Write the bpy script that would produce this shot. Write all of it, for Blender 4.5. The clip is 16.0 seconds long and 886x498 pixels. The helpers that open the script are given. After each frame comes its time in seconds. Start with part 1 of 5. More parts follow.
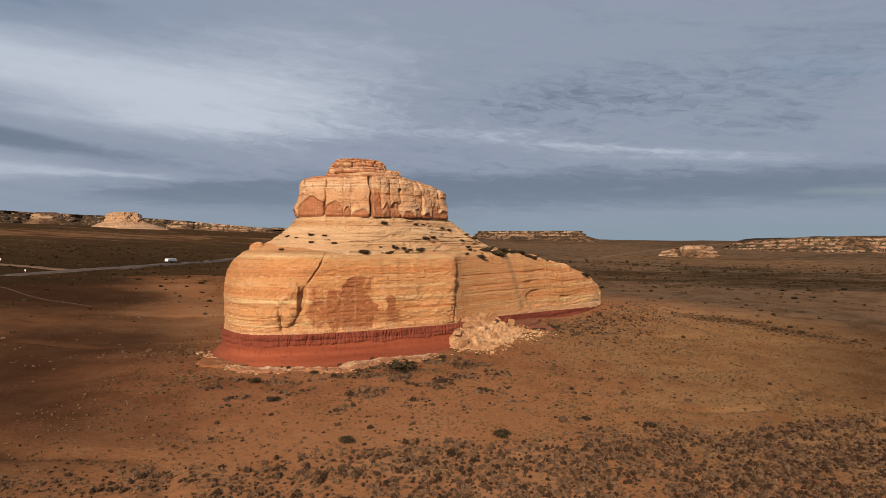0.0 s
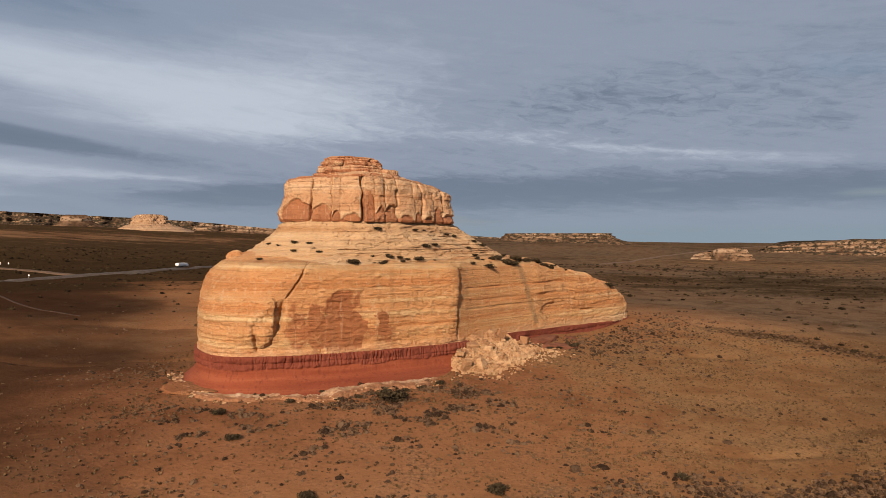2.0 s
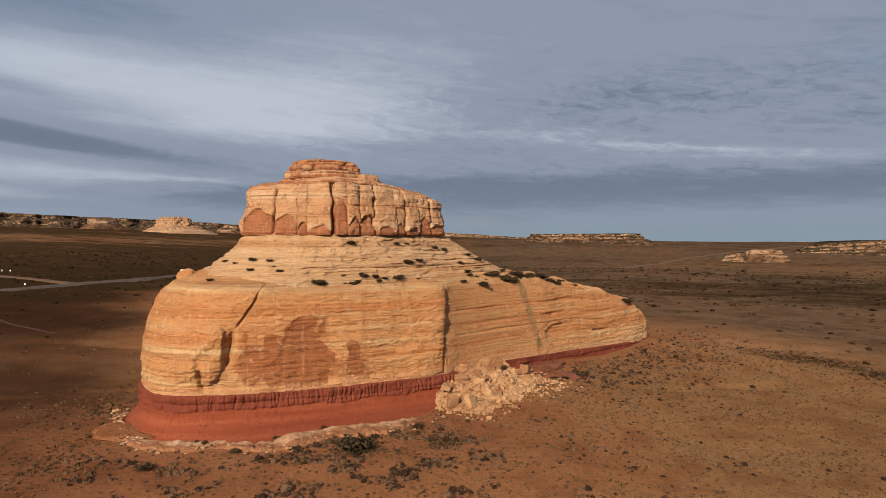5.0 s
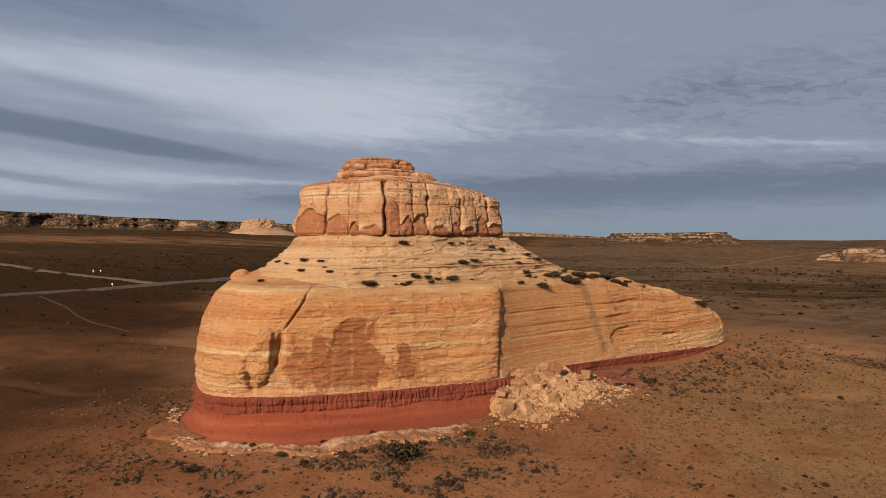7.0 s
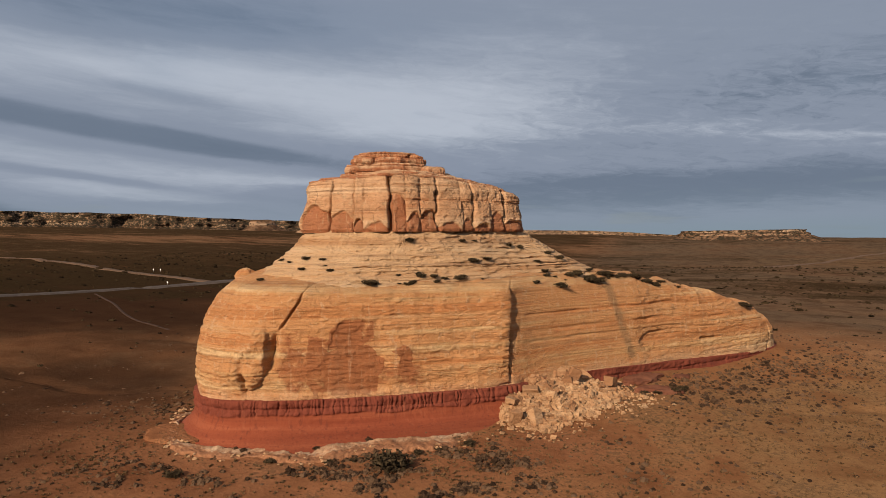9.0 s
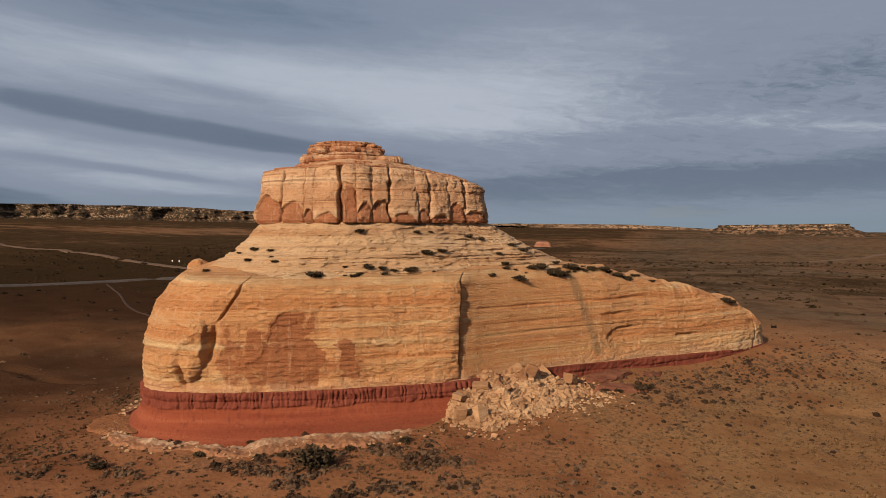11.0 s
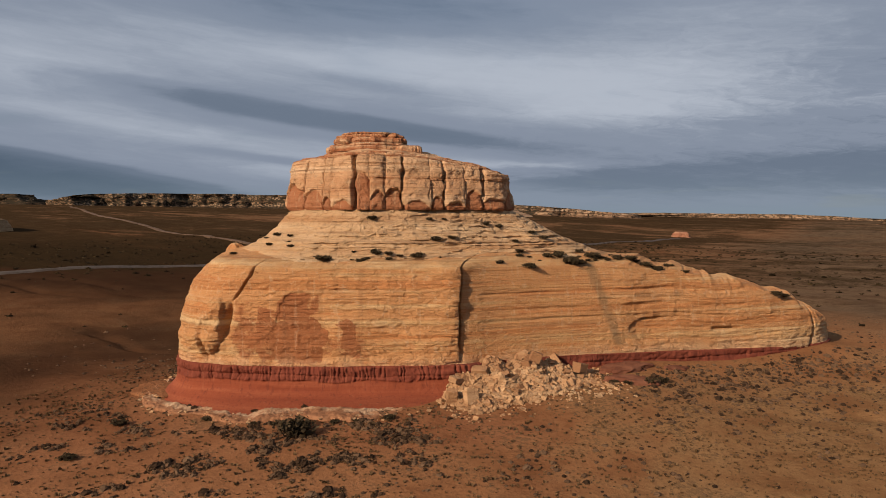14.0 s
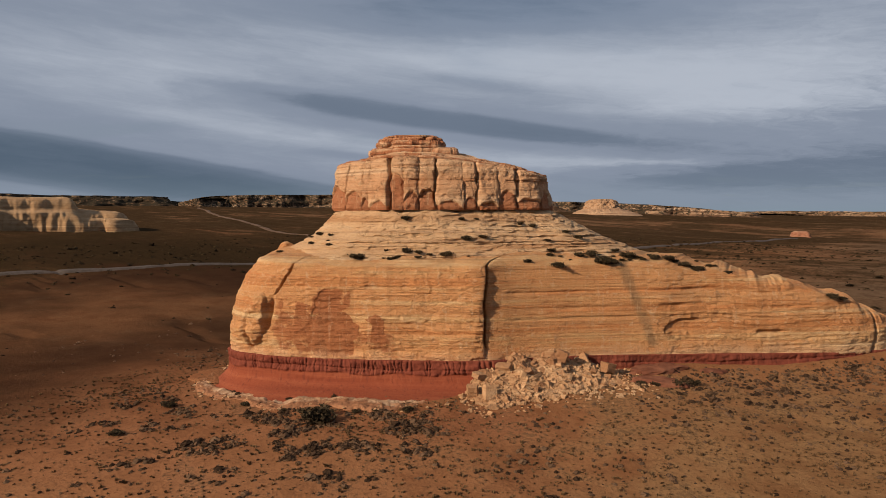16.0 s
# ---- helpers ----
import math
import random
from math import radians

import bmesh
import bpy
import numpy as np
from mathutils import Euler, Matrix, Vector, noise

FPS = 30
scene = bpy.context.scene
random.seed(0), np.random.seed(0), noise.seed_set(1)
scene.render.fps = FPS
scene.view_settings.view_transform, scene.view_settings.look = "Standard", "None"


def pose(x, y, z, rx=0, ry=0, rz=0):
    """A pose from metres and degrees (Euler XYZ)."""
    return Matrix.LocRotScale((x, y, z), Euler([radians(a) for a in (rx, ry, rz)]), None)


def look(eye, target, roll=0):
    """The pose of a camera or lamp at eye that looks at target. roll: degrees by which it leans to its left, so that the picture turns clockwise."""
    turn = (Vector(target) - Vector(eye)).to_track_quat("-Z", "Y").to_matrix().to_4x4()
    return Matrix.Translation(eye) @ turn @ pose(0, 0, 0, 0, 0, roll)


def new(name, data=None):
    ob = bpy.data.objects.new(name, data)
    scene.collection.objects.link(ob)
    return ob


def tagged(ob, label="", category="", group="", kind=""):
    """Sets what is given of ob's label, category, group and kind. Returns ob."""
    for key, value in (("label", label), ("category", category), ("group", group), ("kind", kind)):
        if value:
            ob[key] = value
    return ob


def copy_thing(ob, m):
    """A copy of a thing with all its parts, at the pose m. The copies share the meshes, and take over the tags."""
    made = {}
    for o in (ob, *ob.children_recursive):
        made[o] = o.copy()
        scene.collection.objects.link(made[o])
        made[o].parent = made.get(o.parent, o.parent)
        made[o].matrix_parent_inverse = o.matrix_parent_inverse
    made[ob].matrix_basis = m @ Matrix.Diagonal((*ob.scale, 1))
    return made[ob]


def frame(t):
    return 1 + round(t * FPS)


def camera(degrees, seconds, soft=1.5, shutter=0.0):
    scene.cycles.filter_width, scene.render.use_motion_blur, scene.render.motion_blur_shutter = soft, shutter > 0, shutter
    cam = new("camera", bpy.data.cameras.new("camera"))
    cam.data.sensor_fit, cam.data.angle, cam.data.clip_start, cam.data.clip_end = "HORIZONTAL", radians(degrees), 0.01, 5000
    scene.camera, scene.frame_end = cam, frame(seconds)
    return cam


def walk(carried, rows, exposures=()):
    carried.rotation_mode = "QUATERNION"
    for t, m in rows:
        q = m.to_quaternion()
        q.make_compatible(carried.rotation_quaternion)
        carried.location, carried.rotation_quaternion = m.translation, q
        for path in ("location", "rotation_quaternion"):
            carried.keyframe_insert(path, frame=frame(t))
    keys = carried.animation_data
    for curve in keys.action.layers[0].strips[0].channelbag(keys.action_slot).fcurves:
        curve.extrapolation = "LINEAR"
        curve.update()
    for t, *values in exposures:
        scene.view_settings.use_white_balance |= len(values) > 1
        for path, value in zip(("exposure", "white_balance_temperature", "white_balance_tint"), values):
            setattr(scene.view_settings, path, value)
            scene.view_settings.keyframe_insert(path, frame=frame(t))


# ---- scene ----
cam = camera(63.4, 16.0, soft=0.85)
METRES, EYE, TILT, LEAN, TURN = 130.0, 42.77, -0.8, 0.0, 0.0
ROWS = [
    (0.0, 0.0, 0.0, 0.0, 0.0, 0.17, 0.03),
    (0.5, 0.0121, 0.043, 0.0048, 1.92, 0.23, -0.0),
    (1.0, 0.0247, 0.0857, 0.0077, 2.03, 0.24, -0.0),
    (1.5, 0.0373, 0.1284, 0.009, 2.02, 0.27, -0.01),
    (2.0, 0.0497, 0.1717, 0.0137, 2.31, 0.31, -0.04),
    (2.5, 0.0622, 0.2147, 0.0294, 3.11, 0.32, -0.09),
    (3.0, 0.074, 0.2576, 0.0406, 3.46, 0.29, -0.06),
    (5.5, 0.1188, 0.3655, 0.0419, 5.61, 0.3, 0.35),
    (6.0, 0.1248, 0.3752, 0.0412, 8.54, 0.39, 0.35),
    (6.5, 0.1355, 0.3851, 0.0414, 10.91, 0.37, 0.29),
    (7.0, 0.1467, 0.3986, 0.0412, 10.95, 0.33, 0.33),
    (7.5, 0.1632, 0.4182, 0.0408, 11.58, 0.3, 0.39),
    (8.0, 0.1817, 0.4373, 0.0402, 14.9, 0.34, 0.4),
    (8.5, 0.2016, 0.4564, 0.0397, 16.48, 0.31, 0.39),
    (9.0, 0.2213, 0.4752, 0.0393, 16.47, 0.27, 0.42),
    (9.5, 0.2415, 0.4927, 0.0388, 16.44, 0.18, 0.4),
    (12.0, 0.3999, 0.5656, 0.0341, 24.93, -0.59, -0.07),
    (12.5, 0.4314, 0.5746, 0.0338, 27.85, -0.7, -0.16),
    (13.0, 0.4638, 0.5847, 0.0337, 28.96, -0.86, -0.25),
    (13.5, 0.4941, 0.5944, 0.0331, 30.34, -0.99, -0.3),
    (14.0, 0.5249, 0.6052, 0.0325, 31.41, -1.11, -0.34),
    (14.5, 0.5536, 0.6155, 0.0322, 32.91, -1.15, -0.36),
    (15.0, 0.584, 0.6269, 0.0326, 34.85, -1.19, -0.37),
    (15.5, 0.6126, 0.6389, 0.0325, 37.47, -1.2, -0.36),
    (16.0, 0.642, 0.6529, 0.0332, 40.4, -1.21, -0.36),
]
walk(cam, [(t, pose(0, 0, EYE, TILT, LEAN, TURN) @ pose(METRES * x, METRES * y, METRES * z, 90 + pitch, roll, yaw)) for t, x, y, z, yaw, pitch, roll in ROWS],
     [(0.0, 0.46), (3.0, 0.43), (7.0, 0.34), (12.0, 0.22), (16.0, 0.23)])

# ---- light: low warm sun behind the camera's left, broken cloud ----
SUN_BEARING, SUN_ELEV = 167.0, 24.0
to_sun = Vector((-math.sin(radians(SUN_BEARING)) * math.cos(radians(SUN_ELEV)), math.cos(radians(SUN_BEARING)) * math.cos(radians(SUN_ELEV)), math.sin(radians(SUN_ELEV))))
sun_data = bpy.data.lights.new("sun", "SUN")
sun_data.energy, sun_data.angle, sun_data.color = 5.0, radians(0.6), (1.0, 0.775, 0.575)
sun = new("sun", sun_data)
sun.matrix_world = look((0, 0, 300), Vector((0, 0, 300)) - to_sun)


class Nodes:
    """Short calls for building a node tree."""

    def __init__(self, tree):
        self.tree = tree
        tree.nodes.clear()

    def add(self, kind, props=None, **sockets):
        node = self.tree.nodes.new(kind)
        for key, value in (props or {}).items():
            setattr(node, key, value)
        for key, value in sockets.items():
            self.put(node.inputs[key.replace("_", " ")], value)
        return node

    def put(self, socket, value):
        if isinstance(value, bpy.types.NodeSocket):
            self.tree.links.new(value, socket)
        elif isinstance(value, bpy.types.Node):
            self.tree.links.new(value.outputs[0], socket)
        else:
            socket.default_value = value

    def math(self, op, a, b=0.0, clamp=False):
        node = self.tree.nodes.new("ShaderNodeMath")
        node.operation, node.use_clamp = op, clamp
        self.put(node.inputs[0], a), self.put(node.inputs[1], b)
        return node.outputs[0]

    def mix(self, f, a, b, mode="MIX"):
        node = self.tree.nodes.new("ShaderNodeMix")
        node.data_type, node.blend_type = "RGBA", mode
        self.put(node.inputs[0], f), self.put(node.inputs[6], a), self.put(node.inputs[7], b)
        return node.outputs[2]

    def ramp(self, f, stops, smooth=True):
        node = self.tree.nodes.new("ShaderNodeValToRGB")
        node.color_ramp.interpolation = "EASE" if smooth else "LINEAR"
        while len(node.color_ramp.elements) < len(stops):
            node.color_ramp.elements.new(0.5)
        for e, (at, c) in zip(node.color_ramp.elements, stops):
            e.position, e.color = at, (c, c, c, 1) if isinstance(c, float) else (*c, 1)
        self.put(node.inputs[0], f)
        return node.outputs[0]

    def scaled(self, vec, x, y, z):
        node = self.tree.nodes.new("ShaderNodeVectorMath")
        node.operation = "MULTIPLY"
        self.put(node.inputs[0], vec)
        node.inputs[1].default_value = (x, y, z)
        return node.outputs[0]

    def noise(self, vec, scale, detail=4.0, rough=0.55, warp=0.0):
        node = self.tree.nodes.new("ShaderNodeTexNoise")
        self.put(node.inputs["Vector"], vec)
        node.inputs["Scale"].default_value, node.inputs["Detail"].default_value = scale, detail
        node.inputs["Roughness"].default_value, node.inputs["Distortion"].default_value = rough, warp
        return node.outputs[0]


world = bpy.data.worlds.new("world")
scene.world = world
world.use_nodes = True
n = Nodes(world.node_tree)
sky = n.add("ShaderNodeTexSky", dict(sky_type="NISHITA", sun_disc=False, sun_elevation=radians(SUN_ELEV), sun_rotation=radians(-SUN_BEARING), dust_density=1.5))
way = n.add("ShaderNodeTexCoord").outputs["Generated"]
xyz = n.add("ShaderNodeSeparateXYZ", Vector=way)
up = n.math("MAXIMUM", xyz.outputs[2], 0.0)
far = n.math("DIVIDE", 1.0, n.math("ADD", up, 0.07))
deck = n.add("ShaderNodeCombineXYZ", X=n.math("MULTIPLY", xyz.outputs[0], far), Y=n.math("MULTIPLY", xyz.outputs[1], far), Z=0.0).outputs[0]
broad = n.noise(deck, 0.55, 3.0, 0.5, 0.5)
wob = n.math("SUBTRACT", n.noise(deck, 2.2, 5.0, 0.6), 0.5)
bearing = n.math("ADD", n.math("MULTIPLY", n.math("ARCTAN2", n.math("MULTIPLY", xyz.outputs[0], -1.0), xyz.outputs[1]), 57.3), n.math("MULTIPLY", wob, 7.0))
height = n.math("ADD", n.math("MULTIPLY", n.math("ARCSINE", xyz.outputs[2]), 57.3), n.math("MULTIPLY", wob, 1.1))
drift = n.math("ADD", height, n.math("MULTIPLY", bearing, -0.07))
veil = n.noise(n.add("ShaderNodeCombineXYZ", X=n.math("MULTIPLY", bearing, 0.085), Y=n.math("MULTIPLY", drift, 0.34), Z=1.7).outputs[0], 1.0, 5.0, 0.55, 0.5)
fibre = n.noise(n.add("ShaderNodeCombineXYZ", X=n.math("MULTIPLY", bearing, 0.16), Y=n.math("MULTIPLY", drift, 1.35), Z=5.3).outputs[0], 1.0, 6.0, 0.62, 0.5)
ripple = n.noise(n.add("ShaderNodeCombineXYZ", X=n.math("MULTIPLY", bearing, 0.56), Y=n.math("MULTIPLY", drift, 1.9), Z=3.1).outputs[0], 1.0, 6.0, 0.66, 0.8)


def bank(at, high, wide, deep, slope, amount, power=1.0):
    """A bank of cloud round a bearing and a height in degrees; amount above 0 is brighter, a higher power gives it a firmer edge."""
    u = n.math("DIVIDE", n.math("SUBTRACT", bearing, at), wide)
    v = n.math("DIVIDE", n.math("SUBTRACT", n.math("SUBTRACT", height, high), n.math("MULTIPLY", n.math("SUBTRACT", bearing, at), slope)), deep)
    r = n.math("ADD", n.math("MULTIPLY", u, u), n.math("MULTIPLY", v, v))
    if power != 1.0:
        r = n.math("POWER", r, power)
    return n.math("MULTIPLY", n.math("EXPONENT", n.math("MULTIPLY", r, -1.0)), amount)


rippled = n.math("ADD", 0.05, n.math("ADD", bank(-12, 9.5, 24, 5.0, 0.0, 0.38), bank(10, 6.5, 16, 3.0, 0.0, 0.10)))
value = n.math("MULTIPLY", n.math("SUBTRACT", broad, 0.5), 0.10)
value = n.math("ADD", value, n.math("MULTIPLY", n.math("SUBTRACT", veil, 0.5), 0.20))
value = n.math("ADD", value, n.math("MULTIPLY", n.math("SUBTRACT", fibre, 0.5), 0.13))
value = n.math("ADD", value, n.math("MULTIPLY", n.math("SUBTRACT", ripple, 0.5), rippled))
for bank_row in (
        # the dark lens and its wisp, the bright gap below, the low bank
        (42.5, 8.65, 15.0, 0.9, 0.135, -0.22, 2.2), (38.5, 11.3, 6, 0.55, 0.13, -0.12, 1.0), (27, 6.6, 8, 0.9, 0.08, -0.10, 1.0), (50, 7.0, 16, 0.9, 0.12, 0.16, 1.3),
        (66, 4.2, 20, 1.75, 0.125, -0.40, 3.0), (40, 4.0, 10, 1.1, 0.1, 0.16, 1.0), (43, 5.0, 7, 0.28, 0.12, -0.16, 1.2), (36, 2.9, 6, 0.3, 0.05, -0.10, 1.0),
        # blue above, bright sheets between
        (37, 16.8, 16, 1.9, 0.0, -0.10, 1.3), (28, 12.0, 17, 2.8, 0.04, 0.20, 1.2), (40, 12.9, 13, 1.6, 0.06, 0.10, 1.0), (21, 10.0, 8, 3.0, 0.0, 0.10, 1.0), (16, 8.6, 9, 1.0, 0.05, 0.12, 1.0), (30, 4.8, 9, 1.4, 0.05, 0.12, 1.0), (62, 11.8, 14, 3.0, 0.0, 0.16, 1.0), (11, 10.0, 8, 3.6, 0.0, 0.13, 1.0), (12, 15.5, 9, 2.5, 0.0, 0.08, 1.0),
        # grey deck and low blue bands
        (7, 7.4, 13, 1.0, 0.05, -0.10, 1.0), (2, 4.0, 27, 1.7, 0.0, -0.20, 1.4), (24, 4.9, 7, 0.30, 0.02, 0.16, 1.0), (24, 3.6, 8, 0.8, 0.0, -0.10, 1.0), (-27, 4.4, 12, 1.6, 0.0, -0.12, 1.2),
        (-15, 7.0, 13, 0.32, 0.08, 0.17, 1.0), (-20, 6.1, 9, 0.25, 0.06, 0.13, 1.0), (-4, 8.5, 6, 0.35, 0.05, 0.12, 1.0), (-9, 10.6, 13, 2.2, 0.0, -0.07, 1.0), (-27, 13.5, 12, 4.0, 0.0, -0.05, 1.0)):
    value = n.math("ADD", value, bank(*bank_row))
cloud = n.ramp(n.math("ADD", value, 0.55), [(0.10, (0.110, 0.156, 0.218)), (0.36, (0.190, 0.238, 0.318)), (0.54, (0.306, 0.356, 0.452)), (0.86, (0.565, 0.617, 0.712))])
clear = n.mix(1.0, sky.outputs[0], (0.085, 0.085, 0.09, 1), "MULTIPLY")
cover = n.math("SUBTRACT", n.ramp(broad, [(0.25, 0.75), (0.42, 1.0)]), bank(36, 17.0, 18, 3.2, 0.0, 0.30))
seen = n.mix(cover, clear, cloud)
low = n.ramp(xyz.outputs[2], [(0.008, 1.0), (0.035, 0.35), (0.08, 0.0)])
seen = n.mix(n.math("MULTIPLY", low, 0.75), seen, (0.27, 0.35, 0.41, 1))
back = n.add("ShaderNodeBackground", Color=seen, Strength=0.667)
n.add("ShaderNodeOutputWorld", Surface=back)


# ---- materials ----
def material(name):
    m = bpy.data.materials.new(name)
    m.use_nodes = True
    return m, Nodes(m.node_tree)


def finish(n, colour, rough=0.9, bump=None, strength=0.6, distance=0.1, specular=0.15):
    sh = n.add("ShaderNodeBsdfPrincipled", Base_Color=colour, Roughness=rough)
    sh.inputs["Specular IOR Level"].default_value = specular
    if bump is not None:
        b = n.add("ShaderNodeBump", Strength=strength, Distance=distance, Height=bump)
        n.put(sh.inputs["Normal"], b.outputs[0])
    n.add("ShaderNodeOutputMaterial", Surface=sh)


def place(n):
    """Position in metres, and its z."""
    p = n.add("ShaderNodeNewGeometry").outputs["Position"]
    return p, n.add("ShaderNodeSeparateXYZ", Vector=p).outputs[2]


def field(n, name):
    return n.add("ShaderNodeAttribute", dict(attribute_name=name)).outputs["Fac"]


def sandstone(name, beds, streaks, fine, stain=None, lines=0.35, vary=0.0, cracks=0.0):
    """Bedded sandstone: beds are colour stops over a bed noise; streaks run down the face; stain is the colour of iron varnish; lines is how strong thin beds show."""
    m, n = material(name)
    p, z = place(n)
    bed = n.noise(n.scaled(p, 0.007, 0.007, 0.40), 1.0, 4.0, 0.62, 0.25)
    blot = n.noise(n.scaled(p, 1.0, 1.0, 1.7), 0.16, 6.0, 0.66, 0.6)
    colour = n.ramp(n.math("ADD", n.math("MULTIPLY", bed, 0.78), n.math("MULTIPLY", blot, 0.22)), beds)
    thin = n.noise(n.scaled(p, 0.012, 0.012, 1.35), 1.0, 5.0, 0.64, 0.2)
    patchy = n.ramp(n.noise(p, 0.11, 4.0, 0.6), [(0.36, 0.35), (0.60, 1.0)])
    dark = n.mix(0.55, colour, (0.17, 0.080, 0.040, 1))
    colour = n.mix(n.math("MULTIPLY", patchy, n.ramp(thin, [(0.37, lines * 1.7), (0.455, 0.0)])), colour, dark)
    colour = n.mix(n.math("MULTIPLY", patchy, n.ramp(thin, [(0.57, 0.0), (0.66, lines * 1.2)])), colour, (0.62, 0.45, 0.27, 1))
    hair = n.noise(n.scaled(p, 0.045, 0.045, 4.8), 1.0, 4.0, 0.66, 0.2)
    colour = n.mix(n.math("MULTIPLY", patchy, n.ramp(hair, [(0.36, lines * 0.75), (0.43, 0.0)])), colour, dark)
    flake = n.noise(p, 0.7, 7.0, 0.7, 0.4)
    colour = n.mix(n.ramp(flake, [(0.56, 0.0), (0.62, 0.36)]), colour, (0.64, 0.47, 0.29, 1))
    if stain:
        s = n.math("ADD", field(n, "iron"), n.math("MULTIPLY", n.math("SUBTRACT", n.noise(p, 0.45, 7.0, 0.68, 0.6), 0.5), 0.75))
        rust = n.mix(n.noise(n.scaled(p, 1, 1, 0.4), 0.9, 5.0, 0.65), (*stain, 1), (stain[0] * 0.74, stain[1] * 0.68, stain[2] * 0.68, 1))
        colour = n.mix(n.ramp(s, [(0.34, 0.0), (0.56, 0.88)]), colour, rust)
    if stain:
        g_ = n.math("ADD", field(n, "grey"), n.math("MULTIPLY", n.math("SUBTRACT", n.noise(n.scaled(p, 1, 1, 0.25), 0.8, 5.0, 0.65), 0.5), 0.7))
        colour = n.mix(n.ramp(g_, [(0.3, 0.0), (0.75, 0.65)]), colour, (0.235, 0.155, 0.085, 1))
    if streaks:
        v = n.noise(n.scaled(p, 1.0, 1.0, 0.05), 0.5, 4.0, 0.5, 0.2)
        colour = n.mix(n.ramp(v, [(0.55, 0.0), (0.70, streaks)]), colour, n.mix(0.6, colour, (0.14, 0.075, 0.04, 1)))
        colour = n.mix(n.ramp(n.noise(n.scaled(p, 1.6, 1.6, 0.09), 0.9, 4.0, 0.6), [(0.58, 0.0), (0.68, streaks * 0.9)]), colour, (0.66, 0.48, 0.30, 1))
        foot_ = n.math("ADD", z, n.math("MULTIPLY", n.math("SUBTRACT", n.noise(n.scaled(p, 1, 1, 0.3), 0.35, 5.0, 0.65), 0.5), 5.0))
        colour = n.mix(n.ramp(n.math("DIVIDE", foot_, 40.0), [(0.50, 0.6), (0.575, 0.0)]), colour, (0.64, 0.44, 0.265, 1))
    grit = n.noise(p, 2.3, 6.0, 0.72)
    colour = n.mix(n.ramp(grit, [(0.30, 0.5), (0.50, 0.0)]), colour, n.mix(0.55, colour, (0.06, 0.03, 0.018, 1)))
    pits = n.noise(n.scaled(p, 1.0, 1.0, 1.6), 4.5, 5.0, 0.75, 0.2)
    colour = n.mix(n.ramp(pits, [(0.34, 0.55), (0.46, 0.0)]), colour, n.mix(0.6, colour, (0.07, 0.033, 0.02, 1)))
    colour = n.mix(n.ramp(pits, [(0.58, 0.0), (0.70, 0.35)]), colour, (0.68, 0.52, 0.34, 1))
    crack = n.add("ShaderNodeTexVoronoi", dict(feature="DISTANCE_TO_EDGE"), Vector=n.scaled(p, 0.30, 0.30, 0.16), Scale=1.0)
    warped = n.add("ShaderNodeVectorMath", dict(operation="ADD"))
    n.put(warped.inputs[0], n.scaled(p, 0.30, 0.30, 0.16))
    wob_ = n.add("ShaderNodeTexNoise", Vector=p, Scale=0.5, Detail=4.0)
    n.put(warped.inputs[1], n.scaled(wob_.outputs["Color"], 0.6, 0.6, 0.6))
    n.put(crack.inputs["Vector"], warped.outputs[0])
    split = n.math("MULTIPLY", n.ramp(crack.outputs["Distance"], [(0.0, 1.0), (0.018, 0.0)]), n.ramp(n.noise(p, 0.21, 3.0), [(0.48, 0.0), (0.62, cracks)]))
    colour = n.mix(split, colour, n.mix(0.75, colour, (0.05, 0.025, 0.015, 1)))
    if vary:
        some = n.add("ShaderNodeObjectInfo").outputs["Random"]
        colour = n.mix(n.math("MULTIPLY", some, vary), colour, (0.24, 0.115, 0.055, 1))
    h = n.math("ADD", n.math("MULTIPLY", grit, 0.8), n.math("ADD", n.math("MULTIPLY", n.math("ADD", thin, hair), 0.7), n.math("ADD", n.math("MULTIPLY", flake, 0.8), n.math("SUBTRACT", n.math("MULTIPLY", pits, 0.5), n.math("MULTIPLY", split, 0.6)))))
    finish(n, colour, 0.93, h, 0.9, fine)
    return m


TAN, ORANGE = (0.57, 0.300, 0.130), (0.53, 0.235, 0.090)
mat_wall = sandstone("banded tan and orange sandstone", [(0.37, (0.46, 0.215, 0.085)), (0.42, ORANGE), (0.465, TAN), (0.52, (0.54, 0.272, 0.115)), (0.57, (0.57, 0.335, 0.152)), (0.64, (0.67, 0.465, 0.25))], 0.26, 0.6, (0.37, 0.140, 0.058), lines=0.40)
mat_dome = sandstone("pale slickrock", [(0.36, (0.50, 0.285, 0.140)), (0.48, (0.62, 0.405, 0.225)), (0.65, (0.70, 0.51, 0.315))], 0.0, 0.7, lines=0.42)
mat_cap = sandstone("warm caprock sandstone", [(0.37, (0.46, 0.215, 0.100)), (0.46, (0.60, 0.345, 0.185)), (0.63, (0.70, 0.475, 0.290))], 0.35, 0.7, (0.44, 0.175, 0.080), lines=0.5, cracks=0.6)
mat_boulder = sandstone("broken sandstone", [(0.35, (0.36, 0.19, 0.095)), (0.5, (0.47, 0.285, 0.150)), (0.65, (0.57, 0.39, 0.225))], 0.0, 0.4, lines=0.25, vary=0.8)
mat_outcrop = sandstone("cream outcrop sandstone", [(0.38, (0.29, 0.17, 0.085)), (0.5, (0.40, 0.255, 0.135)), (0.62, (0.47, 0.32, 0.185))], 0.15, 0.8)
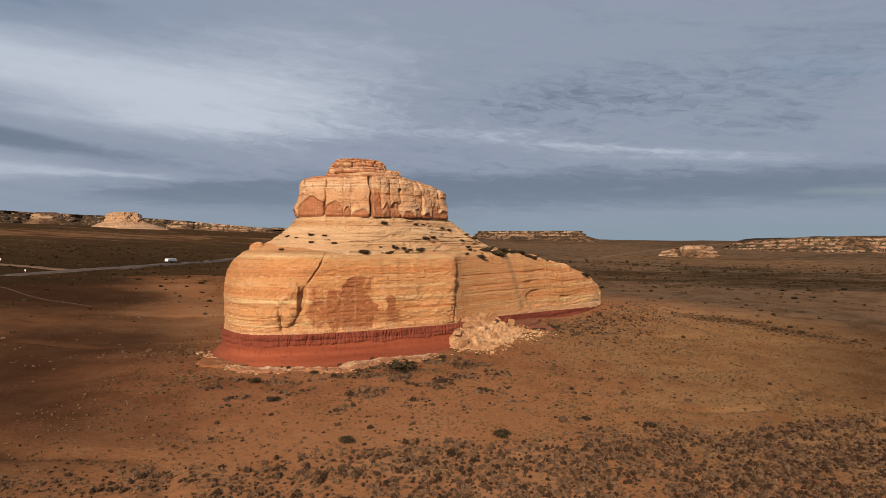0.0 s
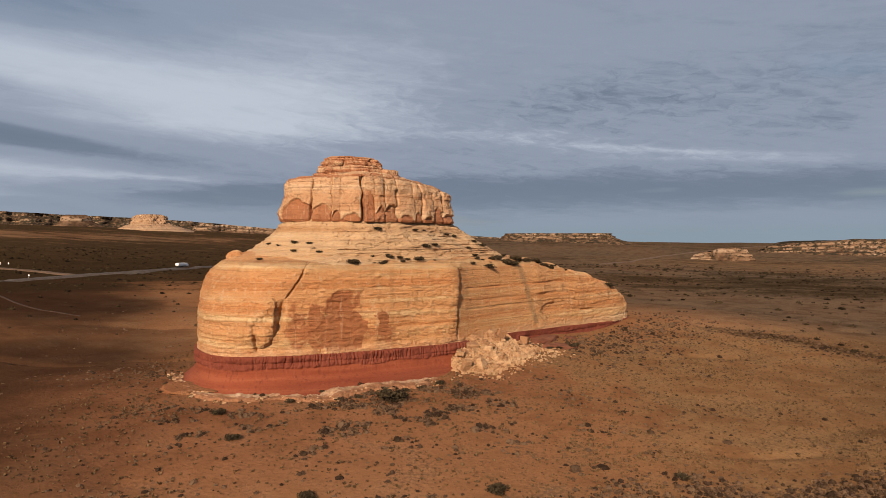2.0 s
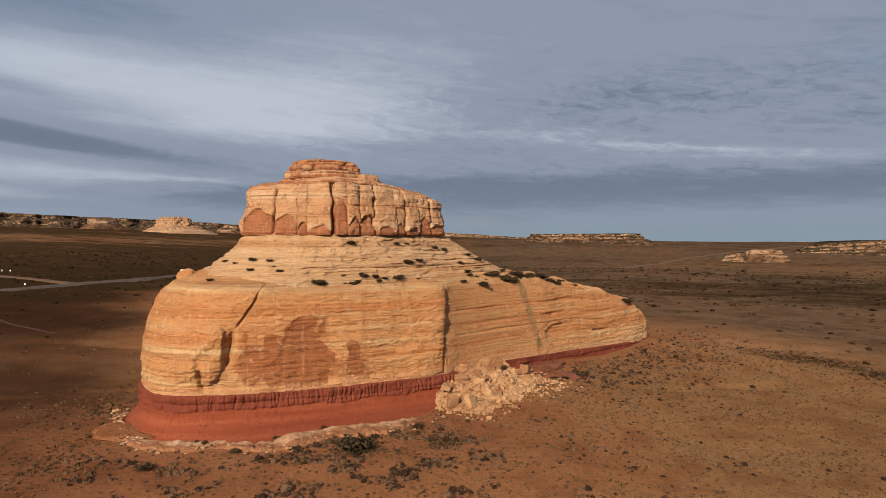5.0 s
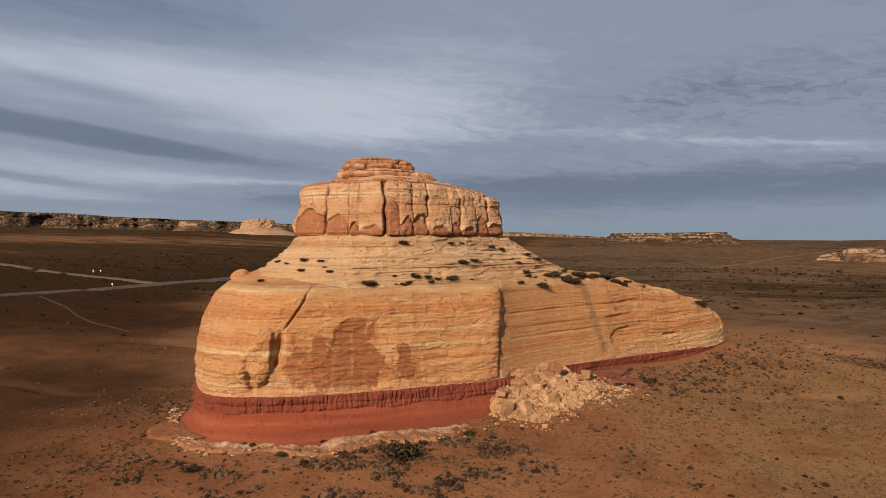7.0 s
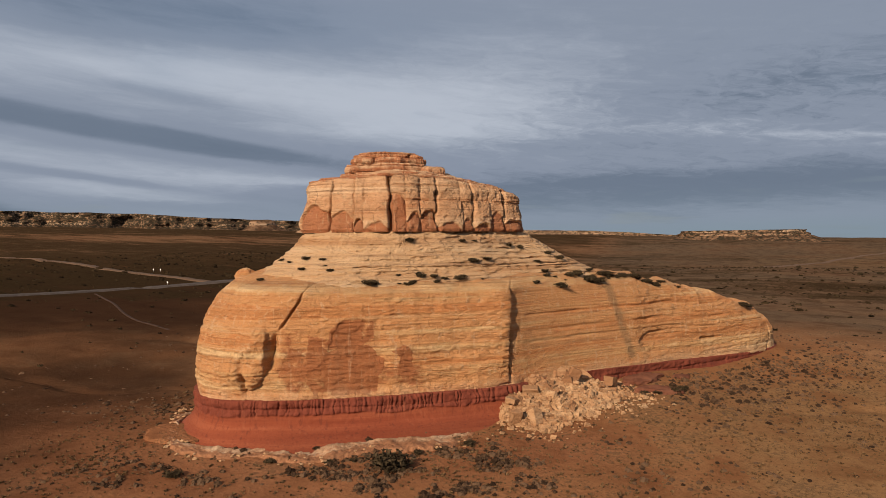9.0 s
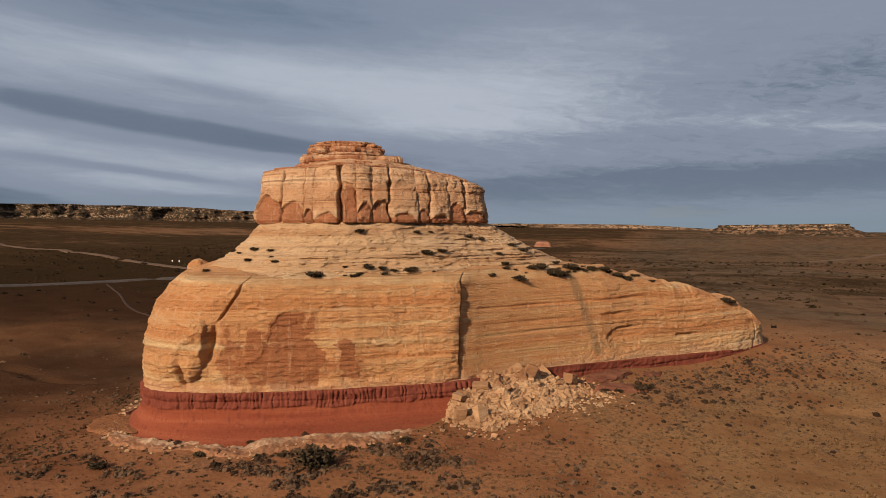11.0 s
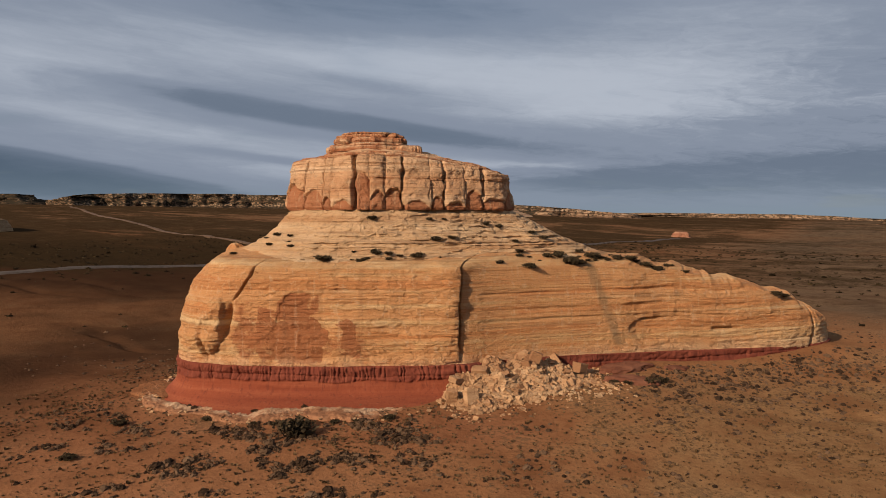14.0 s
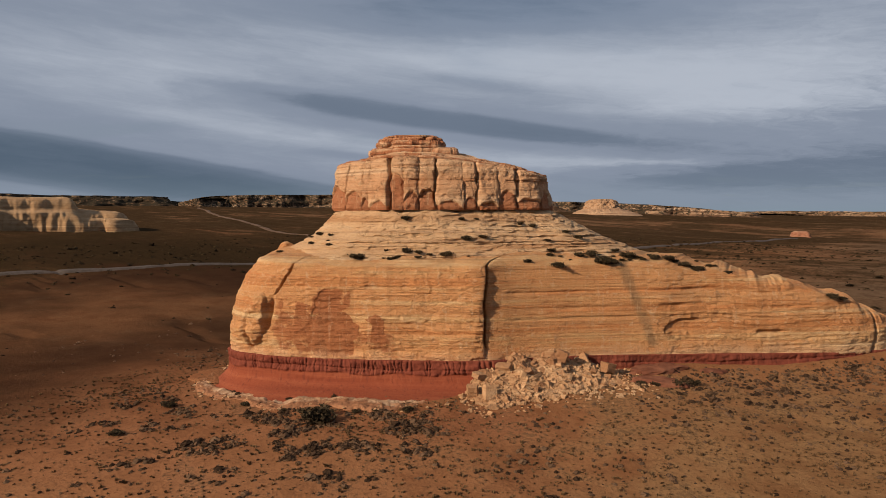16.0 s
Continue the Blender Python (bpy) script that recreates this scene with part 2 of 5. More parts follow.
mat_cream = sandstone("cream cliff sandstone", [(0.38, (0.22, 0.125, 0.07)), (0.5, (0.35, 0.215, 0.125)), (0.62, (0.45, 0.305, 0.185))], 0.4, 0.8)


def red_beds():
    m, n = material("brick red mudstone")
    p, z = place(n)
    bed = n.noise(n.scaled(p, 0.03, 0.03, 1.0), 0.9, 5.0, 0.6, 0.2)
    colour = n.ramp(bed, [(0.35, (0.172, 0.043, 0.021)), (0.5, (0.202, 0.053, 0.0255)), (0.66, (0.240, 0.070, 0.034))])
    band = field(n, "band")
    colour = n.mix(n.math("MULTIPLY", band, 0.75), colour, n.mix(n.noise(n.scaled(p, 1, 1, 0.2), 1.6, 4.0), (0.085, 0.022, 0.016, 1), (0.20, 0.055, 0.034, 1)))
    colour = n.mix(n.ramp(n.noise(n.scaled(p, 1.0, 1.0, 0.06), 1.0, 5.0, 0.65), [(0.56, 0.0), (0.72, 0.16)]), colour, (0.36, 0.15, 0.085, 1))
    colour = n.mix(n.ramp(n.noise(n.scaled(p, 1.0, 1.0, 0.05), 1.7, 5.0, 0.65), [(0.54, 0.0), (0.66, 0.5)]), colour, (0.10, 0.028, 0.018, 1))
    g = n.noise(p, 2.0, 6.0, 0.7)
    colour = n.mix(n.ramp(g, [(0.3, 0.35), (0.5, 0.0)]), colour, (0.10, 0.025, 0.015, 1))
    finish(n, colour, 0.95, g, 0.6, 0.25)
    return m


mat_red = red_beds()


def ground_material():
    m, n = material("red desert soil with scrub")
    p, z = place(n)
    big = n.noise(p, 0.012, 5.0, 0.55, 0.4)
    mid = n.noise(p, 0.09, 6.0, 0.62, 0.3)
    fine = n.noise(p, 0.9, 6.0, 0.7)
    soil = n.ramp(n.math("ADD", n.math("MULTIPLY", big, 0.6), n.math("MULTIPLY", mid, 0.4)), [(0.36, (0.165, 0.071, 0.032)), (0.5, (0.243, 0.115, 0.053)), (0.64, (0.305, 0.162, 0.081))])
    grass = n.ramp(mid, [(0.35, (0.172, 0.088, 0.039)), (0.6, (0.236, 0.134, 0.062))])
    soil = n.mix(n.math("MULTIPLY", field(n, "brown"), n.ramp(big, [(0.3, 0.75), (0.6, 1.0)])), soil, n.ramp(mid, [(0.35, (0.078, 0.053, 0.033)), (0.65, (0.140, 0.095, 0.060))]))
    soil = n.mix(n.ramp(n.math("ADD", field(n, "red"), n.math("MULTIPLY", n.math("SUBTRACT", mid, 0.5), 0.7)), [(0.15, 0.0), (0.85, 0.7)]), soil, n.ramp(mid, [(0.35, (0.170, 0.070, 0.033)), (0.65, (0.265, 0.116, 0.057))]))
    g = n.math("ADD", field(n, "grass"), n.math("MULTIPLY", n.math("SUBTRACT", mid, 0.5), 0.8))
    colour = n.mix(n.ramp(g, [(0.25, 0.0), (0.8, 0.9)]), soil, grass)
    # Cloud shade and lens falloff painted as a darker soil colour.
    painted_shade = n.math("ADD", field(n, "painted_shade"), n.math("MULTIPLY", n.math("SUBTRACT", big, 0.5), 1.2))
    colour = n.mix(n.ramp(painted_shade, [(0.15, 0.0), (0.9, 0.96)]), colour, n.mix(mid, (0.024, 0.0125, 0.0072, 1), (0.047, 0.0245, 0.0142, 1)))
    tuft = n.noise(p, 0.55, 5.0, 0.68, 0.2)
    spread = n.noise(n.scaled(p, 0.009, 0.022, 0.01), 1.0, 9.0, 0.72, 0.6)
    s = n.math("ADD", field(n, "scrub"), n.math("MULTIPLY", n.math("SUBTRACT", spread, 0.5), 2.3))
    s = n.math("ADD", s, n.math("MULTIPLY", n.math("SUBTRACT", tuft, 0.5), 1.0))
    # Dark scrub colour; it also carries the cloud shade lying over the plain.
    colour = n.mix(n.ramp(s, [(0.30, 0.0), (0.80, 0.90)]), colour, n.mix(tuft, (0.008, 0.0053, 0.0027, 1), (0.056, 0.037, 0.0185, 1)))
    speck = n.noise(n.scaled(p, 1.0, 1.0, 0.5), 1.5, 4.0, 0.7, 0.3)
    colour = n.mix(n.math("MULTIPLY", n.ramp(n.math("ADD", speck, n.math("MULTIPLY", n.math("SUBTRACT", mid, 0.5), 0.9)), [(0.58, 0.0), (0.66, 0.6)]), n.math("SUBTRACT", 1.0, field(n, "painted_shade"), True)), colour, n.mix(mid, (0.055, 0.034, 0.019, 1), (0.13, 0.085, 0.045, 1)))
    colour = n.mix(n.ramp(fine, [(0.30, 0.5), (0.52, 0.0)]), colour, n.mix(0.6, colour, (0.04, 0.02, 0.012, 1)))
    h = n.math("ADD", fine, n.math("ADD", n.math("MULTIPLY", tuft, 1.2), n.math("MULTIPLY", speck, 1.2)))
    finish(n, colour, 1.0, h, 0.55, 0.3, 0.0)
    return m


mat_ground = ground_material()


def mesa_material():
    m, n = material("far mesa rock, talus, dark junipers and painted shade")
    p, z = place(n)
    cliff = n.ramp(n.noise(n.scaled(p, 0.008, 0.008, 0.25), 1.0, 5.0, 0.6), [(0.35, (0.18, 0.108, 0.066)), (0.5, (0.28, 0.185, 0.118)), (0.65, (0.36, 0.26, 0.175))])
    talus = n.ramp(n.noise(p, 0.05, 5.0), [(0.35, (0.07, 0.04, 0.024)), (0.65, (0.19, 0.115, 0.068))])
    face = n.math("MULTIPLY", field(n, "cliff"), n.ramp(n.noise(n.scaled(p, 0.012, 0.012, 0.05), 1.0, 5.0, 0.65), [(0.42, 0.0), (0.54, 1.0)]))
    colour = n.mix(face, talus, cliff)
    # Dark dots: junipers, spread over the faces where cloud shade is painted in.
    dots = n.math("ADD", n.noise(n.scaled(p, 1, 1, 1.6), 0.12, 5.0, 0.75), n.math("MULTIPLY", field(n, "trees_shade"), 0.22))
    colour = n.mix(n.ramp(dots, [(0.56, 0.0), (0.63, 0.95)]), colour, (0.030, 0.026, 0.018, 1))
    finish(n, colour, 1.0, n.noise(p, 0.3, 5.0), 0.6, 1.0, 0.0)
    return m


mat_mesa = mesa_material()


def plain(name, a, b, scale, rough=0.9, bump=0.03):
    m, n = material(name)
    p, z = place(n)
    f = n.noise(p, scale, 5.0, 0.65)
    finish(n, n.ramp(f, [(0.35, a), (0.65, b)]), rough, n.noise(p, scale * 4, 4.0), 0.5, bump)
    return m


def leafy(name, a, b):
    m, n = material(name)
    p, z = place(n)
    island = n.add("ShaderNodeNewGeometry").outputs["Random Per Island"]
    f = n.math("ADD", n.math("MULTIPLY", island, 0.5), n.math("MULTIPLY", n.noise(p, 0.5, 3.0), 0.5))
    finish(n, n.ramp(f, [(0.25, a), (0.75, b)]), 0.95, specular=0.04)
    return m


mat_sage = leafy("grey-green sagebrush", (0.028, 0.0170, 0.0105), (0.128, 0.078, 0.046))
mat_juniper = leafy("dark juniper green", (0.027, 0.0205, 0.012), (0.068, 0.050, 0.029))
mat_tuft = leafy("dry bunch grass", (0.075, 0.046, 0.023), (0.165, 0.100, 0.050))
mat_scrub = leafy("dark desert scrub", (0.010, 0.007, 0.0035), (0.050, 0.034, 0.017))
mat_bark = plain("weathered bark", (0.10, 0.06, 0.035), (0.18, 0.12, 0.08), 6.0)
mat_asphalt = plain("sun-bleached asphalt", (0.062, 0.049, 0.040), (0.092, 0.073, 0.060), 0.4)
mat_dirt = plain("pale graded dirt", (0.105, 0.064, 0.038), (0.145, 0.090, 0.054), 0.3)
mat_track = plain("packed red dirt", (0.048, 0.026, 0.015), (0.070, 0.038, 0.022), 0.3)


def ledge_material():
    m, n = material("bleached siltstone under drifted red soil")
    p, z = place(n)
    blot, grit = n.noise(p, 0.22, 6.0, 0.66, 0.5), n.noise(p, 1.6, 6.0, 0.7)
    pale = n.ramp(n.noise(n.scaled(p, 0.5, 0.5, 1.5), 0.6, 5.0, 0.65), [(0.35, (0.30, 0.175, 0.100)), (0.5, (0.41, 0.265, 0.160)), (0.65, (0.50, 0.355, 0.235))])
    soil = n.ramp(grit, [(0.35, (0.18, 0.080, 0.039)), (0.65, (0.285, 0.135, 0.068))])
    drift_ = n.math("ADD", n.math("MULTIPLY", blot, 0.7), n.math("MULTIPLY", grit, 0.3))
    colour = n.mix(n.ramp(n.math("ADD", drift_, n.math("MULTIPLY", n.math("SUBTRACT", field(n, "bare"), 0.5), -0.22)), [(0.40, 0.0), (0.52, 0.95)]), pale, soil)
    colour = n.mix(n.ramp(grit, [(0.30, 0.5), (0.46, 0.0)]), colour, (0.10, 0.052, 0.030, 1))
    finish(n, colour, 0.95, grit, 0.8, 0.3)
    return m


mat_paleledge = ledge_material()
mat_redrock = sandstone("red sandstone knoll", [(0.35, (0.20, 0.075, 0.045)), (0.5, (0.27, 0.12, 0.07)), (0.65, (0.33, 0.175, 0.105))], 0.0, 0.4)
mat_wornred = plain("worn red-brown mudstone", (0.120, 0.045, 0.026), (0.185, 0.078, 0.045), 0.35, 0.95, 0.2)
mat_paint = plain("white painted metal", (0.74, 0.73, 0.70), (0.82, 0.81, 0.79), 3.0, 0.5)


# ---- numbers: noise, curves, lofts ----
def hashed(i, j, k, seed):
    h = (i * 374761393 + j * 668265263 + k * 2147483647 + seed * 1274126177) & 0xFFFFFFFF
    h = ((h ^ (h >> 13)) * 1274126177) & 0xFFFFFFFF
    return ((h ^ (h >> 16)) & 0xFFFF) / 65535.0


def vnoise(x, y, z, seed=0):
    """Smooth value noise in 0..1 over arrays."""
    x, y, z = np.broadcast_arrays(np.asarray(x, float), np.asarray(y, float), np.asarray(z, float))
    xi, yi, zi = (np.floor(a).astype(np.int64) for a in (x, y, z))
    fx, fy, fz = x - xi, y - yi, z - zi
    fx, fy, fz = (f * f * (3 - 2 * f) for f in (fx, fy, fz))
    out = 0
    for a in (0, 1):
        for b in (0, 1):
            for c in (0, 1):
                w = (fx if a else 1 - fx) * (fy if b else 1 - fy) * (fz if c else 1 - fz)
                out = out + w * hashed(xi + a, yi + b, zi + c, seed)
    return out


def fbm(x, y, z, octaves=4, seed=0):
    """About -1..1."""
    total, amp, norm = 0, 1.0, 0.0
    for o in range(octaves):
        total = total + amp * (2 * vnoise(x, y, z, seed + 17 * o) - 1)
        norm += amp
        x, y, z, amp = np.asarray(x) * 2.03 + 3.1, np.asarray(y) * 2.03 + 1.7, np.asarray(z) * 2.03 + 5.3, amp * 0.5
    return total / norm * 1.6


def plates(a, b, c, seed, sharp=4.0):
    """Noise with flat patches and sharp edges, -1..1."""
    return np.clip(sharp * fbm(a, b, c, 4, seed), -1, 1)


def step(a, b, x):
    f = np.clip((x - a) / (b - a), 0, 1)
    return f * f * (3 - 2 * f)


def ring(values, t):
    """Closed Catmull-Rom curve through the rows of values, at parameters t (0..len)."""
    v = np.asarray(values, float)
    k = len(v)
    i = np.floor(t).astype(int)
    f = (t - i).reshape((-1,) + (1,) * (v.ndim - 1))
    a, b, c, d = v[(i - 1) % k], v[i % k], v[(i + 1) % k], v[(i + 2) % k]
    return 0.5 * (2 * b + (c - a) * f + (2 * a - 5 * b + 4 * c - d) * f * f + (3 * b - a - 3 * c + d) * f ** 3)


def outward(xy):
    """Unit normals of a closed curve that runs anticlockwise seen from above."""
    d = np.roll(xy, -1, 0) - np.roll(xy, 1, 0)
    d /= np.linalg.norm(d, axis=1, keepdims=True) + 1e-9
    return np.stack([d[:, 1], -d[:, 0]], 1)


def sheet(name, P, mat, closed_u=True, close_top=False, fields=None, smooth=True):
    """A mesh from a grid of points P[v, u, 3]."""
    nv, nu = P.shape[:2]
    idx = np.arange(nv * nu).reshape(nv, nu)
    nxt = np.roll(idx, -1, 1) if closed_u else idx[:, 1:]
    cur = idx if closed_u else idx[:, :-1]
    quads = np.stack([cur[:-1], nxt[:-1], nxt[1:], cur[1:]], -1).reshape(-1, 4)
    me = bpy.data.meshes.new(name)
    me.vertices.add(nv * nu)
    me.vertices.foreach_set("co", P.reshape(-1).astype(np.float32))
    me.loops.add(quads.size)
    me.loops.foreach_set("vertex_index", quads.reshape(-1).astype(np.int32))
    me.polygons.add(len(quads))
    me.polygons.foreach_set("loop_start", np.arange(0, quads.size, 4, dtype=np.int32))
    me.polygons.foreach_set("use_smooth", np.full(len(quads), smooth))
    me.update(calc_edges=True)
    for key, value in (fields or {}).items():
        me.attributes.new(key, "FLOAT", "POINT").data.foreach_set("value", np.asarray(value, np.float32).reshape(-1))
    me.materials.append(mat)
    me.validate()
    return new(name, me)


def polys(name, V, F, mat, smooth=False):
    """A mesh from vertex and face arrays (all faces of one size)."""
    me = bpy.data.meshes.new(name)
    me.vertices.add(len(V))
    me.vertices.foreach_set("co", np.asarray(V, np.float32).reshape(-1))
    k = F.shape[1]
    me.loops.add(F.size)
    me.loops.foreach_set("vertex_index", F.reshape(-1).astype(np.int32))
    me.polygons.add(len(F))
    me.polygons.foreach_set("loop_start", np.arange(0, F.size, k, dtype=np.int32))
    me.polygons.foreach_set("use_smooth", np.full(len(F), smooth))
    me.update(calc_edges=True)
    me.materials.append(mat)
    return new(name, me)


def group_at(name, x, y, z, label, category, group=""):
    e = new(name)
    e.location = (x, y, z)
    return tagged(e, label, category, group)


def under(parent, ob, label=""):
    ob.parent = parent
    ob.matrix_parent_inverse = Matrix.Translation(parent.location).inverted()
    return tagged(ob, label)


# ---- ground ----
LAND = np.array([
    (0, 0, 6), (-32, 104, 8.8), (-34, 146, 12.3), (10, 124, 9), (53, 168, 10.8), (22, 158, 11.7), (49, 227, 15.6), (57, 262, 18.6), (33, 213, 16.6),
    (-64, 190, 13.2), (-57, 171, 13.6), (193, 526, 18.5), (158, 560, 21), (413, 1148, 19), (-240, 370, 25), (-412, 566, 38), (-600, 400, 47), (-182, 1163, 31), (-700, 1450, 72),
    (200, 1590, 46), (600, 1270, 26), (-1200, 1960, 92), (-1730, 1657, 106), (-2100, 900, 108), (1300, 3600, 34), (-540, 3600, 80), (200, -300, 5),
    (800, 300, 8), (-300, -100, 22), (-2500, -900, 95), (0, 310, 17)], float)


def _land_weights():
    d = np.hypot(LAND[:, None, 0] - LAND[None, :, 0], LAND[:, None, 1] - LAND[None, :, 1])
    return np.linalg.solve(np.sqrt(d * d + 30.0 ** 2) - 0.0, LAND[:, 2] - 30.0)


LAND_W = _land_weights()


def land(x, y):
    """Height of the ground."""
    x, y = np.asarray(x, float), np.asarray(y, float)
    z = np.full(np.broadcast(x, y).shape, 30.0)
    for (a, b, _), w in zip(LAND, LAND_W):
        z = z + w * np.sqrt((x - a) ** 2 + (y - b) ** 2 + 900.0)
    r = np.hypot(x, y - 180)
    z = z + fbm(x / 26, y / 26, 0, 4, 5) * 0.45 + fbm(x / 130, y / 130, 0, 3, 8) * np.clip(r / 260, 0, 1) * 2.0
    u = np.clip(((x - 14) * 43 + (y - 207) * 53) / (43 ** 2 + 53 ** 2), 0, 1)
    away = np.hypot(x - 14 - 43 * u, y - 207 - 53 * u)
    z = z + 1.5 * np.exp(-(away / 7.0) ** 2) * step(0.0, 0.35, u)
    z = z - 1.1 * np.clip(1 - np.abs(fbm(x / 60, y / 60, 3.3, 3, 9)) / 0.10, 0, 1) * step(30, 110, r)
    return z


def blob(x, y, cx, cy, rx, ry, turn=0.0):
    c, s = math.cos(radians(turn)), math.sin(radians(turn))
    u, v = ((x - cx) * c + (y - cy) * s) / rx, (-(x - cx) * s + (y - cy) * c) / ry
    return np.exp(-(u * u + v * v))


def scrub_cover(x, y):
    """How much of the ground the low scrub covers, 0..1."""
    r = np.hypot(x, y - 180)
    # Thicker scrub to the left doubles as painted cloud shade.
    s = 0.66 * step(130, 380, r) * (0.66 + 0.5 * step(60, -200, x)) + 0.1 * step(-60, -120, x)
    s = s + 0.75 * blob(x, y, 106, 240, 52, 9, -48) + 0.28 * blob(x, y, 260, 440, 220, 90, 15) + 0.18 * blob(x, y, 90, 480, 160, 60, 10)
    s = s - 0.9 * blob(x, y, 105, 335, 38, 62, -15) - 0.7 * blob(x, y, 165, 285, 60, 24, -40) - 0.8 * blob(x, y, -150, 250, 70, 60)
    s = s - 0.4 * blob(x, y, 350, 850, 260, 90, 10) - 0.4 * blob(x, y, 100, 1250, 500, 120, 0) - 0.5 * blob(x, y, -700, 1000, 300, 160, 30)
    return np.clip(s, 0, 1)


def axis(lo, hi, mid, nn):
    u = np.linspace(-1, 1, nn)
    w = np.where(u < 0, mid - lo, hi - mid)
    return mid + np.sign(u) * (0.036 * np.abs(u) + 0.964 * np.abs(u) ** 6) * w


gx, gy = axis(-3900, 3900, 0, 430), axis(-2600, 4300, 170, 430)
GX, GY = np.meshgrid(gx, gy)
GZ = land(GX, GY)
near_rock = np.hypot((GX + 5) / 62, (GY - 205) / 50)
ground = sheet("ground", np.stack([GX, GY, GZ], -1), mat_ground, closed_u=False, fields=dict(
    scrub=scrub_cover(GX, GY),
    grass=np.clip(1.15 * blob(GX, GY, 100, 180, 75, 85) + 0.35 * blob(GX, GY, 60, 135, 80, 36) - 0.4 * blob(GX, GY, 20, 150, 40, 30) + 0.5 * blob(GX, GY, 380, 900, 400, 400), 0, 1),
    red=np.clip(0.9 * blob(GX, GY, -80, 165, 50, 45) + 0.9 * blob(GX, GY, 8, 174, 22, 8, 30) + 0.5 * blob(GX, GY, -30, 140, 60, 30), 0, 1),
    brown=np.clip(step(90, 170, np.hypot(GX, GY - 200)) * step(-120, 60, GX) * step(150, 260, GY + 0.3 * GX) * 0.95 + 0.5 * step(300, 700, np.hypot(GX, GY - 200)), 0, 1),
    # Where that shade is painted: broad left side, near left, right edge.
    painted_shade=np.clip((0.74 + 0.46 * step(215, 300, GY)) * step(-45, -215, GX + 0.10 * (GY - 180) + 34 * fbm(GX / 45, GY / 45, 0.5, 4, 88)) * step(900, 300, np.hypot(GX, GY)) + 0.72 * blob(GX, GY, -90, 124, 56, 58) + 0.65 * blob(GX, GY, 150, 180, 48, 80) + 0.42 * blob(GX, GY, 95, 145, 48, 42) + 0.45 * blob(GX, GY, -100, 212, 42, 42), 0, 1)))
tagged(ground, "red desert soil with sparse scrub and pale washes", "ground", kind="structure")


# ---- the butte ----
# control points run anticlockwise: nose, front wall, cleft, long tail, back
FOOT = [(-58, 193), (-54.5, 180), (-49, 171.5), (-42, 168), (-33, 169.6), (-24, 173.2), (-14, 178.6), (-5, 184.8), (3.2, 191), (6.0, 196.5), (13, 206), (21, 215.5),
        (30, 225.5), (40, 236.3), (50, 248), (57, 259), (57.5, 268), (48, 275), (25, 268), (0, 256), (-25, 246), (-45, 230), (-56, 211)]
INSET = [4.5, 6.5, 7.5, 5.2, 1.6, 0.6, 0.5, 0.5, 0.3, 0.8, 1, 1.2, 1.4, 1.6, 1.8, 2.2, 3.5, 8, 8, 8, 8, 6, 4.5]
RIM = [40, 40.5, 40, 39.5, 39, 38.5, 38.3, 38.3, 38.5, 38.4, 38.3, 38.0, 37.6, 35.0, 31.6, 27.6, 26.5, 29, 33, 36, 38, 39, 40]
SPINE = [(-40, 196), (-38, 194), (-36, 193), (-34, 193), (-30, 194), (-24, 196), (-16, 200), (-8, 204), (0, 208), (4, 212), (11, 222), (19, 232), (26, 240), (34, 248),
         (43, 256), (49, 262), (49, 264), (44, 264), (24, 252), (0, 236), (-20, 226), (-36, 214), (-40, 204)]


def round_params(k, fine_from, fine_to, n_fine, n_rest):
    """Parameters round a closed curve of k controls, denser where the face is seen."""
    return np.concatenate([np.linspace(fine_from, fine_to, n_fine, endpoint=False), np.linspace(fine_to, fine_from + k, n_rest, endpoint=False)])


T = round_params(23, -1.0, 16.5, 1600, 100)
foot = ring(FOOT, T)
foot_n = outward(foot)
inset, rim, spine = ring(INSET, T), ring(RIM, T), ring(SPINE, T)
along = np.concatenate([[0], np.cumsum(np.linalg.norm(np.diff(foot, axis=0), axis=1))])
TT = np.where(T < 0, T + 23, T)
rim = rim + (0.55 * fbm(along / 5, 0, 0.5, 4, 19) + 0.30 * plates(along / 3.0, 0, 1.5, 18)) * step(10.5, 12, TT) * (TT < 17)


